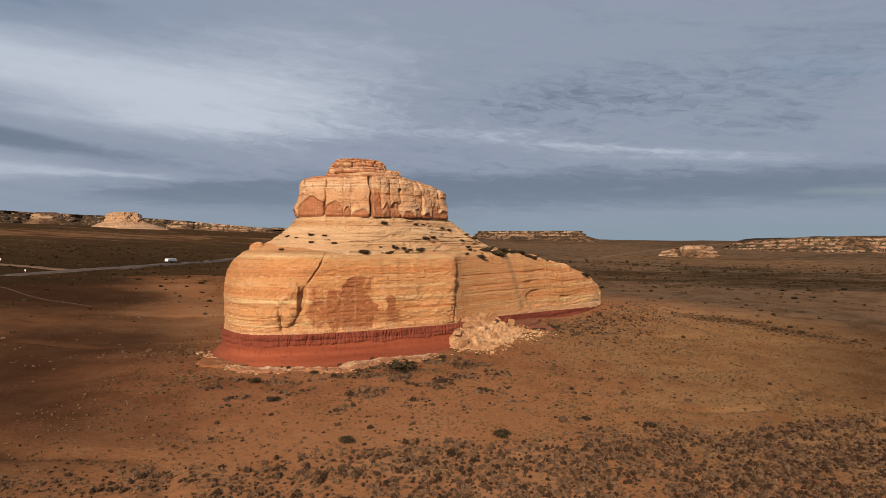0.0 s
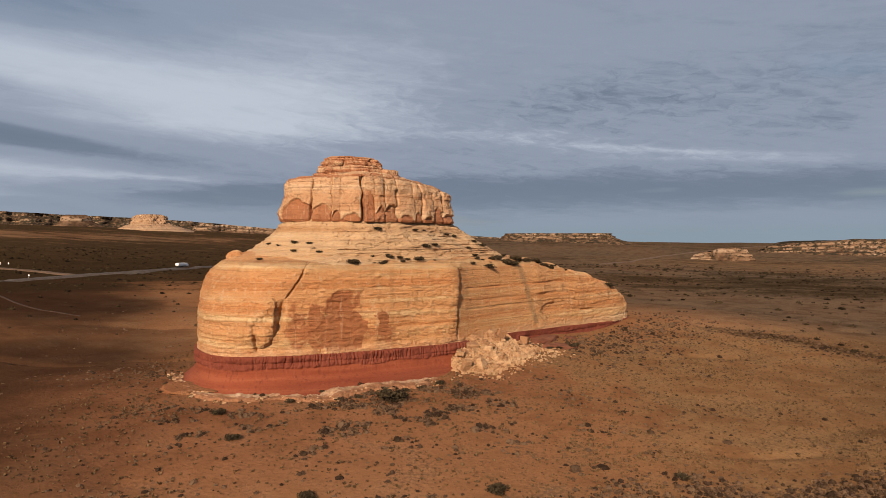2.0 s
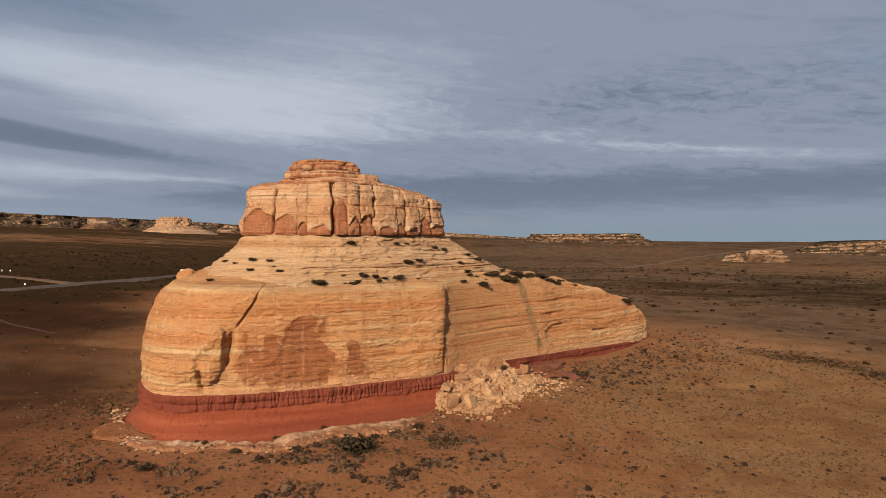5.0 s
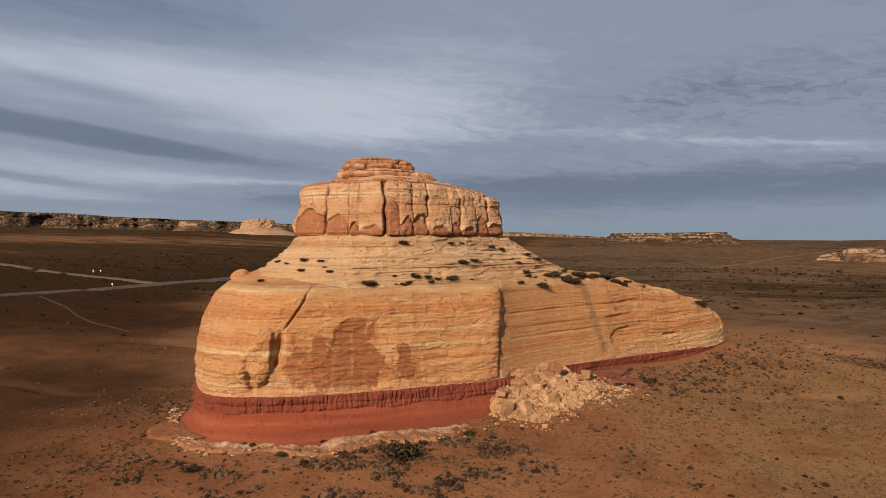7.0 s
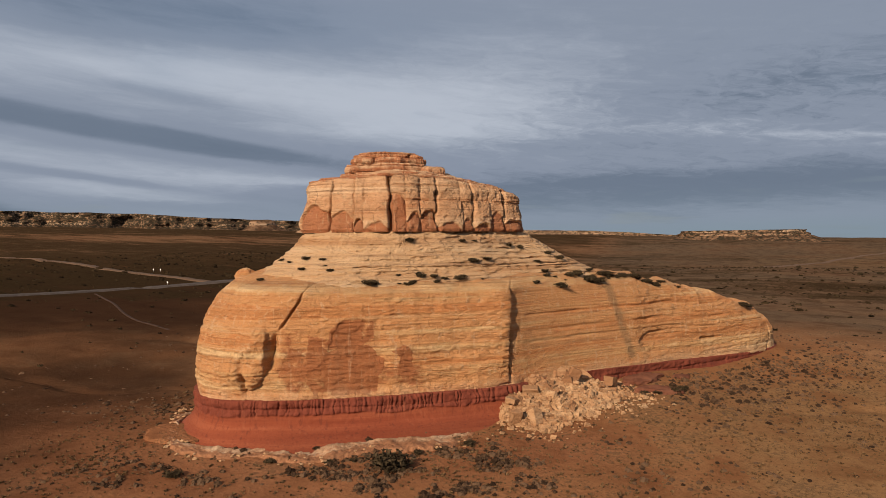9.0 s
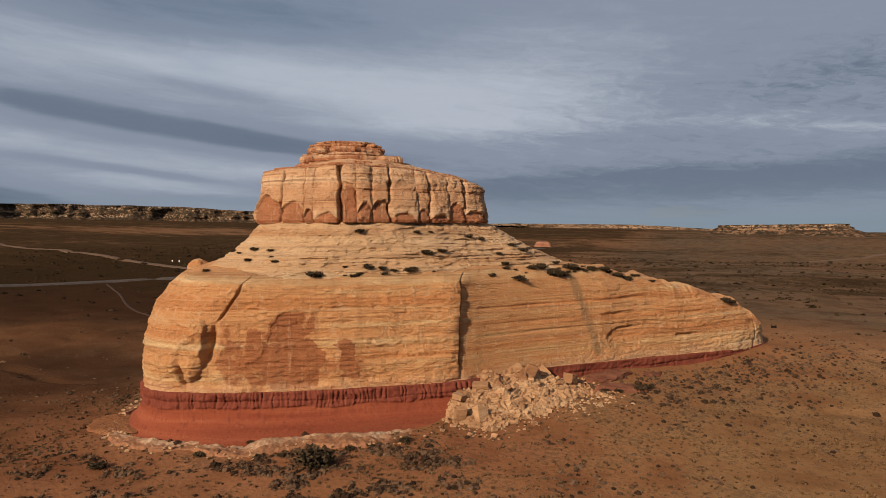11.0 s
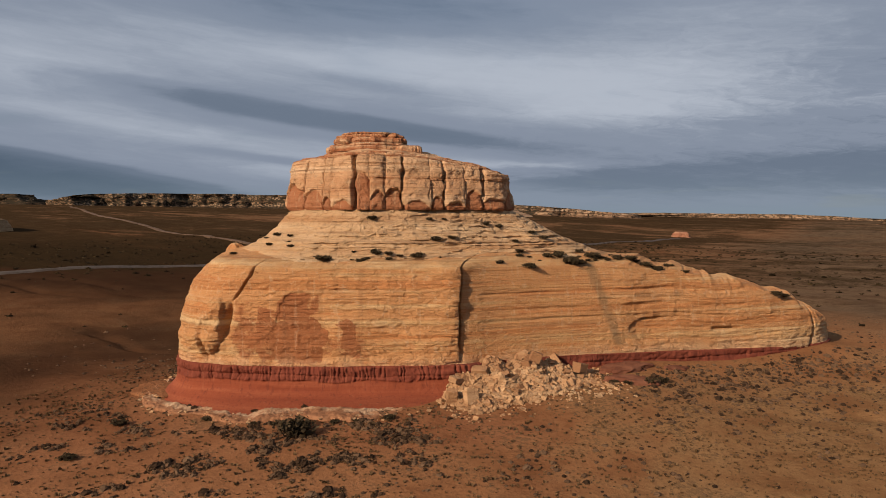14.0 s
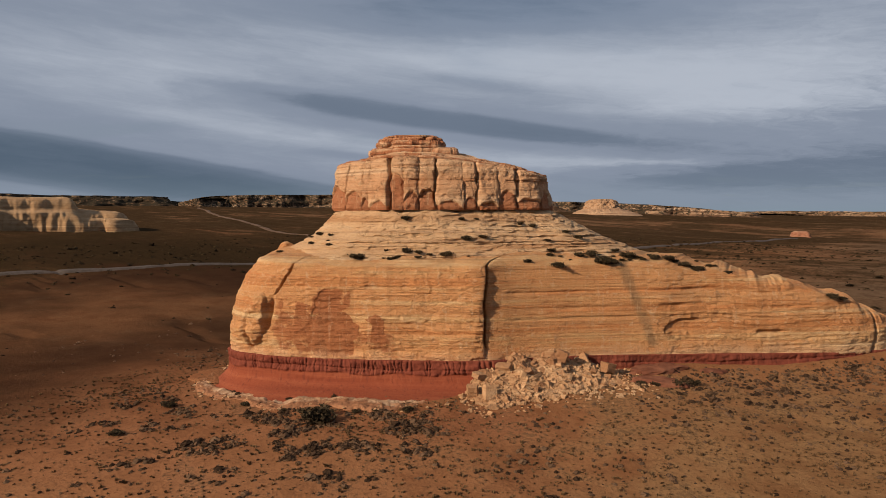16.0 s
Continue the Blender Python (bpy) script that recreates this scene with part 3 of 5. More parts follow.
def wall_relief(t, s, x, y, z):
    """How far the wall stands out from its plain face."""
    d = 0.6 * fbm(s / 15, z / 11, 1.1, 3, 21) + 0.15 * fbm(s / 4, z / 2.6, 4.2, 3, 22)
    zz = z + 0.5 * fbm(s / 18, 0, 7.7, 2, 23)
    d = d + 0.13 * fbm(s / 60, zz / 1.6, 2.0, 3, 24) + 0.09 * fbm(s / 14, zz / 0.45, 6.0, 2, 25)
    d = d + 0.07 * fbm(s / 0.9, z / 4.0, 3.0, 3, 26) + 0.07 * fbm(x / 0.7, y / 0.7, z / 0.5, 3, 27)
    zb = zz + 0.25 * fbm(s / 5, 0, 3.3, 3, 37)
    d = d + 0.20 * (1 - 0.7 * step(7.9, 8.3, t)) * (2 * vnoise(s / 8, np.floor(zb / 1.15) * 1.7 + 0.5, 0.5, 38) - 1) * step(0.4, 0.65, vnoise(s / 7, zb / 3, 2.0, 40)) + 0.05 * (2 * vnoise(s / 4, np.floor(zb / 0.42) * 1.3 + 0.5, 0.5, 39) - 1)
    d = d + (0.12 * plates(s / 5, z / 2.2, 6.5, 48) + 0.08 * plates(s / 1.6, z / 0.5, 2.5, 49)) * (1 - 0.5 * step(7.9, 8.3, t))
    d = d * (1 - 0.65 * step(8.05, 8.25, t) * (1 - step(10.6, 11.6, t)))
    wav = 0.05 * fbm(0, z / 3.5, 5.0, 3, 28)
    # cleft: the wall beyond it stands back
    d = d - 0.62 * step(8.02 + wav - 0.015, 8.02 + wav + 0.015, t) * (1 - step(8.25, 8.9, t)) * step(20, 23, z)
    d = d - 1.5 * np.exp(-((t - 8.045 - wav) / 0.028) ** 2) * step(22, 25, z)
    # rounded lip left of the cleft, with a chipped block
    d = d + 0.7 * np.exp(-((t - 7.8) / 0.28) ** 2) * step(24, 31, z) * (t < 8.05)
    # knob and its dark clefts
    k1 = np.clip(1 - (np.abs(t - 3.58 - 0.018 * (z - 28)) / 0.32) ** 3 - np.where(z > 28, (z - 28) / 5.0, (28 - z) / 5.6) ** 3, 0, 1) ** 0.6
    d = d + 1.55 * k1 * (1 - step(3.84, 3.89, t + 0.02 * fbm(0, z / 2, 1, 3, 33))) * (1 + 0.45 * fbm(s / 1.8, z / 1.6, 8.0, 3, 34))
    d = d + 0.9 * np.exp(-((t - 3.05) / 0.22) ** 2 - ((z - 25.0) / 3.0) ** 2)
    d = d - 1.9 * np.exp(-((t - 3.95 - 0.02 * (z - 28)) / 0.06) ** 2 - ((z - 28.6) / 3.0) ** 4)
    d = d - 1.5 * np.exp(-((t - 3.44 + 0.015 * (z - 25)) / 0.05) ** 2 - ((z - 24.0) / 2.4) ** 2)
    # slanting joint up to the rim
    d = d - 1.0 * np.exp(-((t - (4.15 + (z - 33) * 0.062 + wav)) / 0.028) ** 2) * step(32.2, 33.2, z)
    # spalled alcove with an arched head
    tw = t + 0.12 * fbm(s / 2.5, z / 2.0, 9.5, 4, 29)
    zw = z + 0.7 * fbm(s / 2.2, z / 2.5, 9.0, 4, 30)
    arch = 29.0 + 5.2 * np.exp(-((tw - 5.30) / 0.33) ** 4)
    alc = step(4.82, 4.90, tw) * (1 - step(5.76, 5.88, tw)) * step(21.2, 22.0, zw) * (1 - step(arch - 0.3, arch + 0.1, zw))
    d = d - 0.22 * alc
    # tail: a hollow and bedding slots
    e2 = ((t - 11.95) / 0.45) ** 2 + ((z - 25.2) / 2.5) ** 2 + 0.25 * fbm(s / 2, z / 1.5, 3, 3, 35)
    d = d - 0.6 * (1 - step(0.75, 1.05, e2)) * (1 - step(11.9, 12.35, t))
    d = d - 0.8 * step(12.85, 12.9, t) * (1 - step(13.2, 13.3, t)) * np.exp(-((z - 24.5) / 0.35) ** 2)
    slots = np.exp(-((zz - 33.0) / 0.28) ** 2) + np.exp(-((zz - 29.9) / 0.35) ** 2) + 0.7 * np.exp(-((zz - 27.9) / 0.25) ** 2)
    d = d - 0.32 * slots * (0.3 + 0.9 * vnoise(s / 7, z / 3, 4.0, 36)) * step(8.6, 9.2, t) * (1 - step(13.0, 13.8, t))
    d = d - 1.1 * np.exp(-((t - 14.75 - 0.01 * (z - 24)) / 0.035) ** 2)
    return d


def iron_field(t, s, z):
    """Where iron varnish stains the wall."""
    t = t + 0.17 * fbm(s / 3.2, z / 2.6, 9.5, 4, 29)
    z = z + 1.3 * fbm(s / 2.2, z / 2.5, 9.0, 4, 30)
    f = 0.85 * step(4.86, 4.93, t) * (1 - step(5.74, 5.82, t)) * step(21.4, 22.0, z) * (1 - step(28.3, 29.3, z))
    f = np.maximum(f, 0.72 * np.exp(-(np.abs(t - 5.30) / 0.33) ** 4 - ((z - 31.2) / 3.2) ** 4))
    f = np.maximum(f, 0.66 * step(5.93, 6.0, t) * (1 - step(6.28, 6.4, t)) * step(23.5, 24.5, z) * (1 - step(28.0, 29.0, z)))
    f = np.maximum(f, 0.46 * step(5.7, 5.8, t) * (1 - step(6.4, 6.6, t)) * step(21.8, 22.6, z) * (1 - step(25.5, 27.5, z)))
    f = np.maximum(f, 0.58 * step(4.50, 4.60, t) * (1 - step(4.95, 5.05, t)) * step(21.6, 22.6, z) * (1 - step(30.5, 32.5, z)))
    f = np.maximum(f, 0.52 * np.exp(-((t - 4.42) / 0.40) ** 4 - ((z - 26.5) / 6.5) ** 4))
    f = np.maximum(f, 0.33 * step(8.05, 8.3, t) * (1 - step(9.5, 13.0, t)) * (1 - step(30, 38, z)))
    f = np.maximum(f, 0.34 * np.exp(-((t - 6.4) / 0.35) ** 2 - ((z - 27) / 3.0) ** 2))
    return f


def grey_field(t, z):
    """Where grey runoff stains the tail's wall."""
    return 0.7 * np.exp(-((t - 11.05 - 0.03 * (32 - z)) / 0.14) ** 2) * step(21, 23, z) + 0.35 * np.exp(-((t - 12.7) / 0.5) ** 2) * (1 - step(25, 30, z)) + 0.25 * np.exp(-((t - 2.0) / 1.2) ** 2) * step(26, 30, z) * (1 - step(31, 35, z))


butte = group_at("sandstone_butte", 0, 205, 12, "tall banded sandstone butte on a brick red mudstone base", "rock formation")

# main wall, curling over into a low top
ZLO = 20.2 - 0.9 * step(10, 15, TT) * (TT < 18)
rows = []
V = np.linspace(0, 1, 160)
for v in V:
    z = ZLO + (rim - ZLO) * v
    xy = foot - foot_n * (inset * v ** (3.2 + 3.0 * step(12, 14, TT) * (TT < 18) + 2.5 * (1 - step(0.6, 2.2, TT)) + 2.5 * step(21, 23, TT)) + 0.25 * (1 - v) ** 6)[:, None]
    d = wall_relief(TT, along, xy[:, 0], xy[:, 1], z) * (1 - 0.45 * step(0.9, 1.0, v))
    rows.append(np.column_stack([xy + foot_n * d[:, None], z]))
edge = rows[-1]
for f in (0.012, 0.03, 0.06, 0.10, 0.16, 0.24, 0.34, 0.46, 0.6, 0.75, 0.9, 1.0):
    xy = edge[:, :2] * (1 - f) + spine * f
    z = edge[:, 2] + (2.4 - 1.5 * step(10.5, 13, TT) * (TT < 18)) * (1 - (1 - f) ** 3) + 0.5 * fbm(xy[:, 0] / 5, xy[:, 1] / 5, 1.0, 3, 31) * min(1, f * 12)
    rows.append(np.column_stack([xy, z]))
P_WALL = P = np.stack(rows)
wall = under(butte, sheet("sandstone_wall", P, mat_wall, fields=dict(iron=np.stack([iron_field(TT, along, r[:, 2]) for r in rows]), grey=np.stack([grey_field(TT, r[:, 2]) for r in rows]))), "tan and orange banded sandstone wall with a dark cleft")

# red base: jointed dark band over a smooth flaring slope
rows, band = [], []
T2 = round_params(23, -1.5, 16.5, 1500, 80)
f2 = ring(FOOT, T2)
n2 = outward(f2)
s2 = np.concatenate([[0], np.cumsum(np.linalg.norm(np.diff(f2, axis=0), axis=1))])
TT2 = np.where(T2 < 0, T2 + 23, T2)
zhi = 20.75 - 0.9 * step(10, 15, TT2) * (TT2 < 18)
for v in np.linspace(0, 1, 70):
    z = 9.0 + (zhi - 9.0) * v
    off = 0.35 + 1.3 * np.clip((18.2 - z) / 4.8, 0, 1) + (2.2 + 2.7 * step(3.2, 4.4, TT2) * (1 - step(8.0, 8.8, TT2))) * np.clip((16.8 - z) / 3.2, 0, 1.8) ** 1.7
    off = off + 4.6 * step(5.0, 7.0, TT2) * (1 - step(7.9, 8.7, TT2)) * np.clip((15.8 - z) / 2.0, 0, 1.5) ** 1.4
    col = vnoise(s2 / 0.46 + 0.8 * fbm(s2 / 2.2, z / 1.6, 0, 3, 41), z / 4, 0.0, 42)
    inband = step(18.0, 18.45, z + 0.35 * fbm(s2 / 6, 0, 2, 3, 43))
    off = off + inband * (0.62 * np.abs(2 * col - 1) ** 0.38 * (1 - 0.75 * step(8.5, 10.5, TT2)) - 0.15 + 0.25 * fbm(s2 / 5, z / 1.2, 1, 2, 44)) + 0.25 * fbm(s2 / 9, z / 2.5, 2, 3, 45) + 0.05 * fbm(s2 / 0.8, z / 0.6, 2, 3, 46) + 0.12 * inband * fbm(s2 / 0.7, z / 0.5, 6, 3, 74)
    off = off - 0.22 * inband * np.exp(-((z - 19.1 - 0.3 * fbm(s2 / 8, 0, 3, 2, 47)) / 0.16) ** 2)
    rows.append(np.column_stack([f2 + n2 * off[:, None], z]))
    band.append(np.maximum(inband, 0.85 * step(8.6, 9.4, TT2) * (TT2 < 18)))
rows.append(np.column_stack([f2 - n2 * 1.5, zhi + 0.05]))
band.append(band[-1])
under(butte, sheet("mudstone_base", np.stack(rows), mat_red, fields=dict(band=np.stack(band))), "brick red mudstone base with a jointed maroon band")

# pale slickrock dome between wall and cap
CAP = [(-39, 197), (-36.8, 190), (-31, 188.0), (-25, 188.2), (-19, 188.8), (-13, 193), (-7.7, 199.1), (-2.8, 206.1), (0.75, 213.1), (-1.9, 220.4), (-12, 222), (-24, 218), (-34, 209)]
SKIRT = [(-49.5, 198), (-46.0, 186.0), (-39.6, 178.4), (-30.4, 175.6), (-20, 178.9), (-10, 186.6), (-1.2, 194.2), (8.2, 207), (18, 223.5), (15, 240), (-10, 245), (-32, 238), (-46, 222)]
SKIRT_Z = [40.6, 40.8, 40.2, 39.2, 38.8, 38.8, 38.8, 39.0, 38.8, 38.5, 39, 39.8, 40.5]
TD = round_params(13, -0.6, 8.9, 900, 90)
skirt, top, skz = ring(SKIRT, TD), ring(CAP, TD), ring(SKIRT_Z, TD)
top = top - outward(top) * 0.9
sd = np.concatenate([[0], np.cumsum(np.linalg.norm(np.diff(skirt, axis=0), axis=1))])
rows = []
for v in np.linspace(-0.16, 1.0, 140):
    z = skz + (50.0 - skz) * v
    q = np.clip(z + 1.5 * 0.45 * fbm(sd / 22, z / 7, 1, 4, 51), 30, 60)
    ledge = q / 1.05
    terr = (np.floor(ledge) + step(0.6, 0.95, ledge - np.floor(ledge)) - ledge) * 1.05
    w = 0.55 * step(0.4, 0.8, vnoise(sd / 5, z / 2, 2.0, 52))
    f = np.clip(v - w * terr / 12.0 * (v > 0) * (v < 0.97), -0.16, 1.0) + 0.05 * math.sin(math.pi * max(0, min(1, v)))
    f = np.maximum(f, -0.03)
    xy = skirt * (1 - f)[:, None] + top * f[:, None]
    d = (0.75 * fbm(xy[:, 0] / 8, xy[:, 1] / 8, z / 5, 4, 53) + 0.15 * fbm(xy[:, 0] / 1.6, xy[:, 1] / 1.6, z / 0.5, 3, 55) + 0.24 * plates(sd / 20, z / 0.42, 1.5, 56) * (0.25 + 0.75 * step(46.0, 42.5, z)) + 0.13 * plates(sd / 1.5, z / 0.32, 3.5, 57)) * min(1, max(0.3, 8 * (1 - v)))
    rows.append(np.column_stack([xy + outward(xy) * d[:, None], z + 0.12 * fbm(xy[:, 0] / 1.1, xy[:, 1] / 1.1, z, 3, 54)]))
dome = np.stack(rows)
under(butte, sheet("slickrock_slope", dome, mat_dome), "pale terraced slickrock slope")

# caprock: rounded pillars between joints, spalled hollows along its foot
JOINTS = [0.2, 0.75, 2.02, 2.82, 3.16, 3.98, 4.42, 4.8, 5.24, 5.94, 6.3, 6.82, 7.32, 8.05, 8.6, 9.8, 10.9, 11.8]
JOINT_DEEP = [0.3, 0.3, 1.3, 0.35, 0.12, 1.5, 0.12, 0.2, 1.2, 0.14, 0.8, 0.18, 1.0, 0.5, 0.7, 0.7, 0.7, 0.7]
SPALL = [0.3, 0.55, 0.42, 0.25, 0.15, 0.85, 0.40, 0.42, 0.18, 0.30, 0.20, 0.42, 0.36, 0.45, 0.3, 0.3, 0.4, 0.4]
CAP_TOP = [58.6, 59.0, 59.2, 59.6, 60.0, 59.8, 59.2, 58.2, 56.8, 56.6, 57.6, 58.6, 58.8]
TC = round_params(13, -0.8, 8.9, 1250, 90)
TC13 = TC % 13
cap, cap_top = ring(CAP, TC), ring(CAP_TOP, TC)
cap_n = outward(cap)
sc = np.concatenate([[0], np.cumsum(np.linalg.norm(np.diff(cap, axis=0), axis=1))])
J = np.array(JOINTS)
which = (np.searchsorted(J, TC13) - 1) % len(J)
j0, j1 = J[which], J[(which + 1) % len(J)]
span = np.where(j1 > j0, j1 - j0, j1 + 13 - j0)
frac = ((TC13 - j0) % 13) / span
arch_top = 49.2 + 9.0 * np.array(SPALL)[which] - 1.3 * np.abs(2 * frac - 1) ** 2.5 + 0.9 * fbm(sc / 3.5, 0, 0, 3, 60)
proud = 0.5 * vnoise(which * 3.1, 2.5, 0.5, 62)
rows, iron = [], []
for v in np.linspace(0, 1, 105):
    z = 49.2 + (cap_top - 49.2) * v
    jog = 0.05 * fbm(0, z / 2.0, which * 3.0, 2, 63)
    near = np.zeros_like(TC)
    for j, dj in zip(JOINTS, JOINT_DEEP):
        gap = np.abs((TC13 - j - jog + 6.5) % 13 - 6.5)
        near = near + dj * np.exp(-(gap / (0.018 + 0.016 * dj)) ** 2)
    zb = z + 0.35 * (vnoise(which * 5.3, 0.0, 0.0, 75) - 0.5)
    level = (zb > 55.3).astype(float) + (zb > 57.5)
    block = vnoise(which * 7.7 + 0.5, level * 3.3, 0.5, 76)
    tip = vnoise(which * 4.1 + 0.5, 9.5, 0.5, 77) - 0.5
    belly = np.exp(-((z - arch_top + 1.6) / 1.5) ** 2) * (which % 3 != 1)
    off = 0.22 * (1 - np.abs(2 * frac - 1) ** 4) + 0.35 * belly * (1 - np.abs(2 * frac - 1) ** 3) + 0.55 * proud + 0.75 * (block - 0.5) + 1.3 * tip * (frac - 0.5) - near
    off = off + 0.55 - 1.15 * v + 0.25 * math.sin(math.pi * min(1, v * 1.6)) - 0.35 * max(0, 0.06 - v) / 0.06
    spall = 1 - step(arch_top - 0.45, arch_top + 0.1, z)
    off = off - (0.40 + 0.75 * vnoise(which * 2.3, 1.0, 0.0, 64)) * spall * (1 - 0.55 * step(0.25, 0.0, v))
    zc = z + 0.3 * fbm(sc / 9, 0, 2, 2, 65)
    for bed in (55.3, 57.5):
        off = off - 0.28 * np.exp(-((zc - bed) / 0.10) ** 2) * step(0.3, 0.6, vnoise(sc / 6, bed, 0, 78))
    off = off + 0.22 * plates(sc / 5.5, z / 5.0, 3.5, 72, 2.0) + 0.12 * fbm(sc / 3.0, z / 2.0, 1.0, 3, 66) + 0.05 * fbm(sc / 0.8, z / 0.7, 1.0, 3, 67) + 0.2 * fbm(sc / 20, z / 0.8, 5.0, 2, 68) * step(55, 57, z) + 0.06 * plates(sc / 2.6, z / 1.8, 2.5, 58) + 0.04 * plates(sc / 0.7, z / 0.5, 4.5, 59)
    off = off - 0.35 * step(0.95, 1.0, v) + 0.7 * math.exp(-((v - 0.22) / 0.2) ** 2) * (step(11.6, 12.6, TC13) + (1 - step(1.4, 2.0, TC13)) * (TC13 < 3))
    rows.append(np.column_stack([cap + cap_n * off[:, None], z + 0.0 * off]))
    iron.append(0.42 * (1 - step(arch_top - 0.7, arch_top + 0.3, z)) + 0.10 * (1 - step(51, 56, z)) + 0.16 * step(57.2, 58.5, z) + 0.20 * vnoise(which * 1.7, level * 2.1, 0.5, 71))
SPINE_C = [(-31, 199), (-31, 198), (-29, 197.5), (-26, 198), (-22, 199), (-18, 201), (-13, 205), (-8, 209), (-6, 212), (-8, 214), (-14, 213), (-22, 209), (-29, 203)]
spc = ring(SPINE_C, TC)
edge = rows[-1]
inner = cap + cap_n * (-0.9 + 0.3 * fbm(sc / 4, 0, 3, 3, 79))[:, None]
for f in np.concatenate([[0.0, 0.02, 0.05], np.linspace(0.09, 1.0, 26)]):
    keep_ = step(0.0, 0.12, f)
    xy = (edge[:, :2] * (1 - keep_) + inner * keep_) * (1 - f) + spc * f
    rise = 2.7 * f ** (0.8 + 2.0 * ((TC13 < 3) | (TC13 > 11.5))) * (0.35 + 0.65 * step(8.2, 4.5, TC13)) + 0.12 * fbm(xy[:, 0] / 4, xy[:, 1] / 4, 1.0, 3, 69)
    k = rise / 0.62
    rise = 0.62 * (np.floor(k) + step(0.55, 0.9, k - np.floor(k)))
    rows.append(np.column_stack([xy, edge[:, 2] * (1 - keep_) + (cap_top + 0.1) * keep_ + rise + 0.12 * fbm(xy[:, 0] / 1.2, xy[:, 1] / 1.2, 2.0, 3, 70)]))
    iron.append(np.zeros_like(TC))
under(butte, sheet("caprock", np.stack(rows), mat_cap, fields=dict(iron=np.stack(iron))), "jointed caprock of rounded sandstone pillars")

# thin ledges over the cap, and the summit's stack of slabs
def slab(name, outline, samples, inset, low, high, centre, seed, ragged=0.35, joints=0.5, label=""):
    """A thin bed of rock with a ragged, jointed edge. low and high may vary round it."""
    t = np.linspace(0, len(outline), samples, endpoint=False)
    xy = ring(outline, t)
    nn = outward(xy)
    s = np.concatenate([[0], np.cumsum(np.linalg.norm(np.diff(xy, axis=0), axis=1))])
    low, high = (ring(a, t) if np.ndim(a) else np.full(samples, float(a)) for a in (low, high))
    col = np.abs(2 * vnoise(s / 4.8 + seed * 7.3, 0.5, 0.5, 120 + seed) - 1)
    edge = -inset + ragged * fbm(s / 2.4, seed, 0, 4, 121 + seed) + 0.12 * ragged * plates(s / 1.8, seed, 2, 122) - joints * np.exp(-(col / 0.06) ** 2)
    spine_ = ring(centre, t) if np.ndim(centre) > 1 else np.array(centre)
    rows = []
    for f, d in ((-0.35, -1.1), (0.0, -0.62), (0.10, -0.12), (0.35, 0.08), (0.6, 0.08), (0.82, 0.0), (0.95, -0.16), (1.0, -0.5)):
        z = low + (high - low) * f + 0.05 * fbm(s / 1.5, f * 3, 1, 2, 123)
        rows.append(np.column_stack([xy + nn * (edge + d + 0.08 * fbm(s / 0.7, f * 2, 3, 3, 124 + seed))[:, None], z]))
    for f in (0.15, 0.5, 1.0):
        flat = rows[7][:, :2] * (1 - f) + spine_ * f
        rows.append(np.column_stack([flat, high + 0.06 + 0.08 * fbm(flat[:, 0], flat[:, 1], 1, 2, 125)]))
    return under(butte, sheet(name, np.stack(rows), mat_cap, fields=dict(iron=np.stack([0.50 + 0.18 * fbm(s / 5, k_ * 0.4, seed, 3, 126) for k_ in range(len(rows))]))), label)


CT = np.array(CAP_TOP)
slab("cap_ledge", CAP, 900, 0.8, list(CT - 0.25), list(CT + 0.45), SPINE_C, 1, 0.5, 0.4, "thin broken ledge along the top of the cap")
slab("cap_ledge", CAP, 900, 2.3, list(CT + 0.2), list(CT + 0.95), SPINE_C, 2, 0.8, 0.4, "thin broken ledge along the top of the cap")
SUMMIT = [(-32, 197.5), (-30, 193.6), (-24.5, 192.4), (-18.5, 195.0), (-14.6, 200.2), (-16.5, 206), (-24, 207), (-30, 203)]
HEART = (-22.6, 199.6)
slab("cap_ledge", SUMMIT, 600, -1.0, 59.5, 60.35, HEART, 3, 0.5, 0.5, "broad thin ledge under the summit stack")
for k, (inset_, low, high) in enumerate(((-0.1, 60.3, 61.1), (0.15, 61.0, 62.35), (1.0, 62.25, 62.95), (1.6, 62.85, 64.15), (2.5, 64.05, 64.85), (3.3, 64.75, 65.35))):
    slab("summit_slab", SUMMIT, 600, inset_, low, high, HEART, 4 + k, 0.5, 1.0, "rounded jointed slab in the summit stack")
slab("summit_slab", [(-16.5, 199.5), (-14.5, 198.6), (-12.2, 200.6), (-12.6, 203.5), (-15.5, 204)], 200, 0.0, 59.5, 62.3, (-14.2, 201.4), 11, 0.4, 0.6, "loose block leaning against the summit stack")


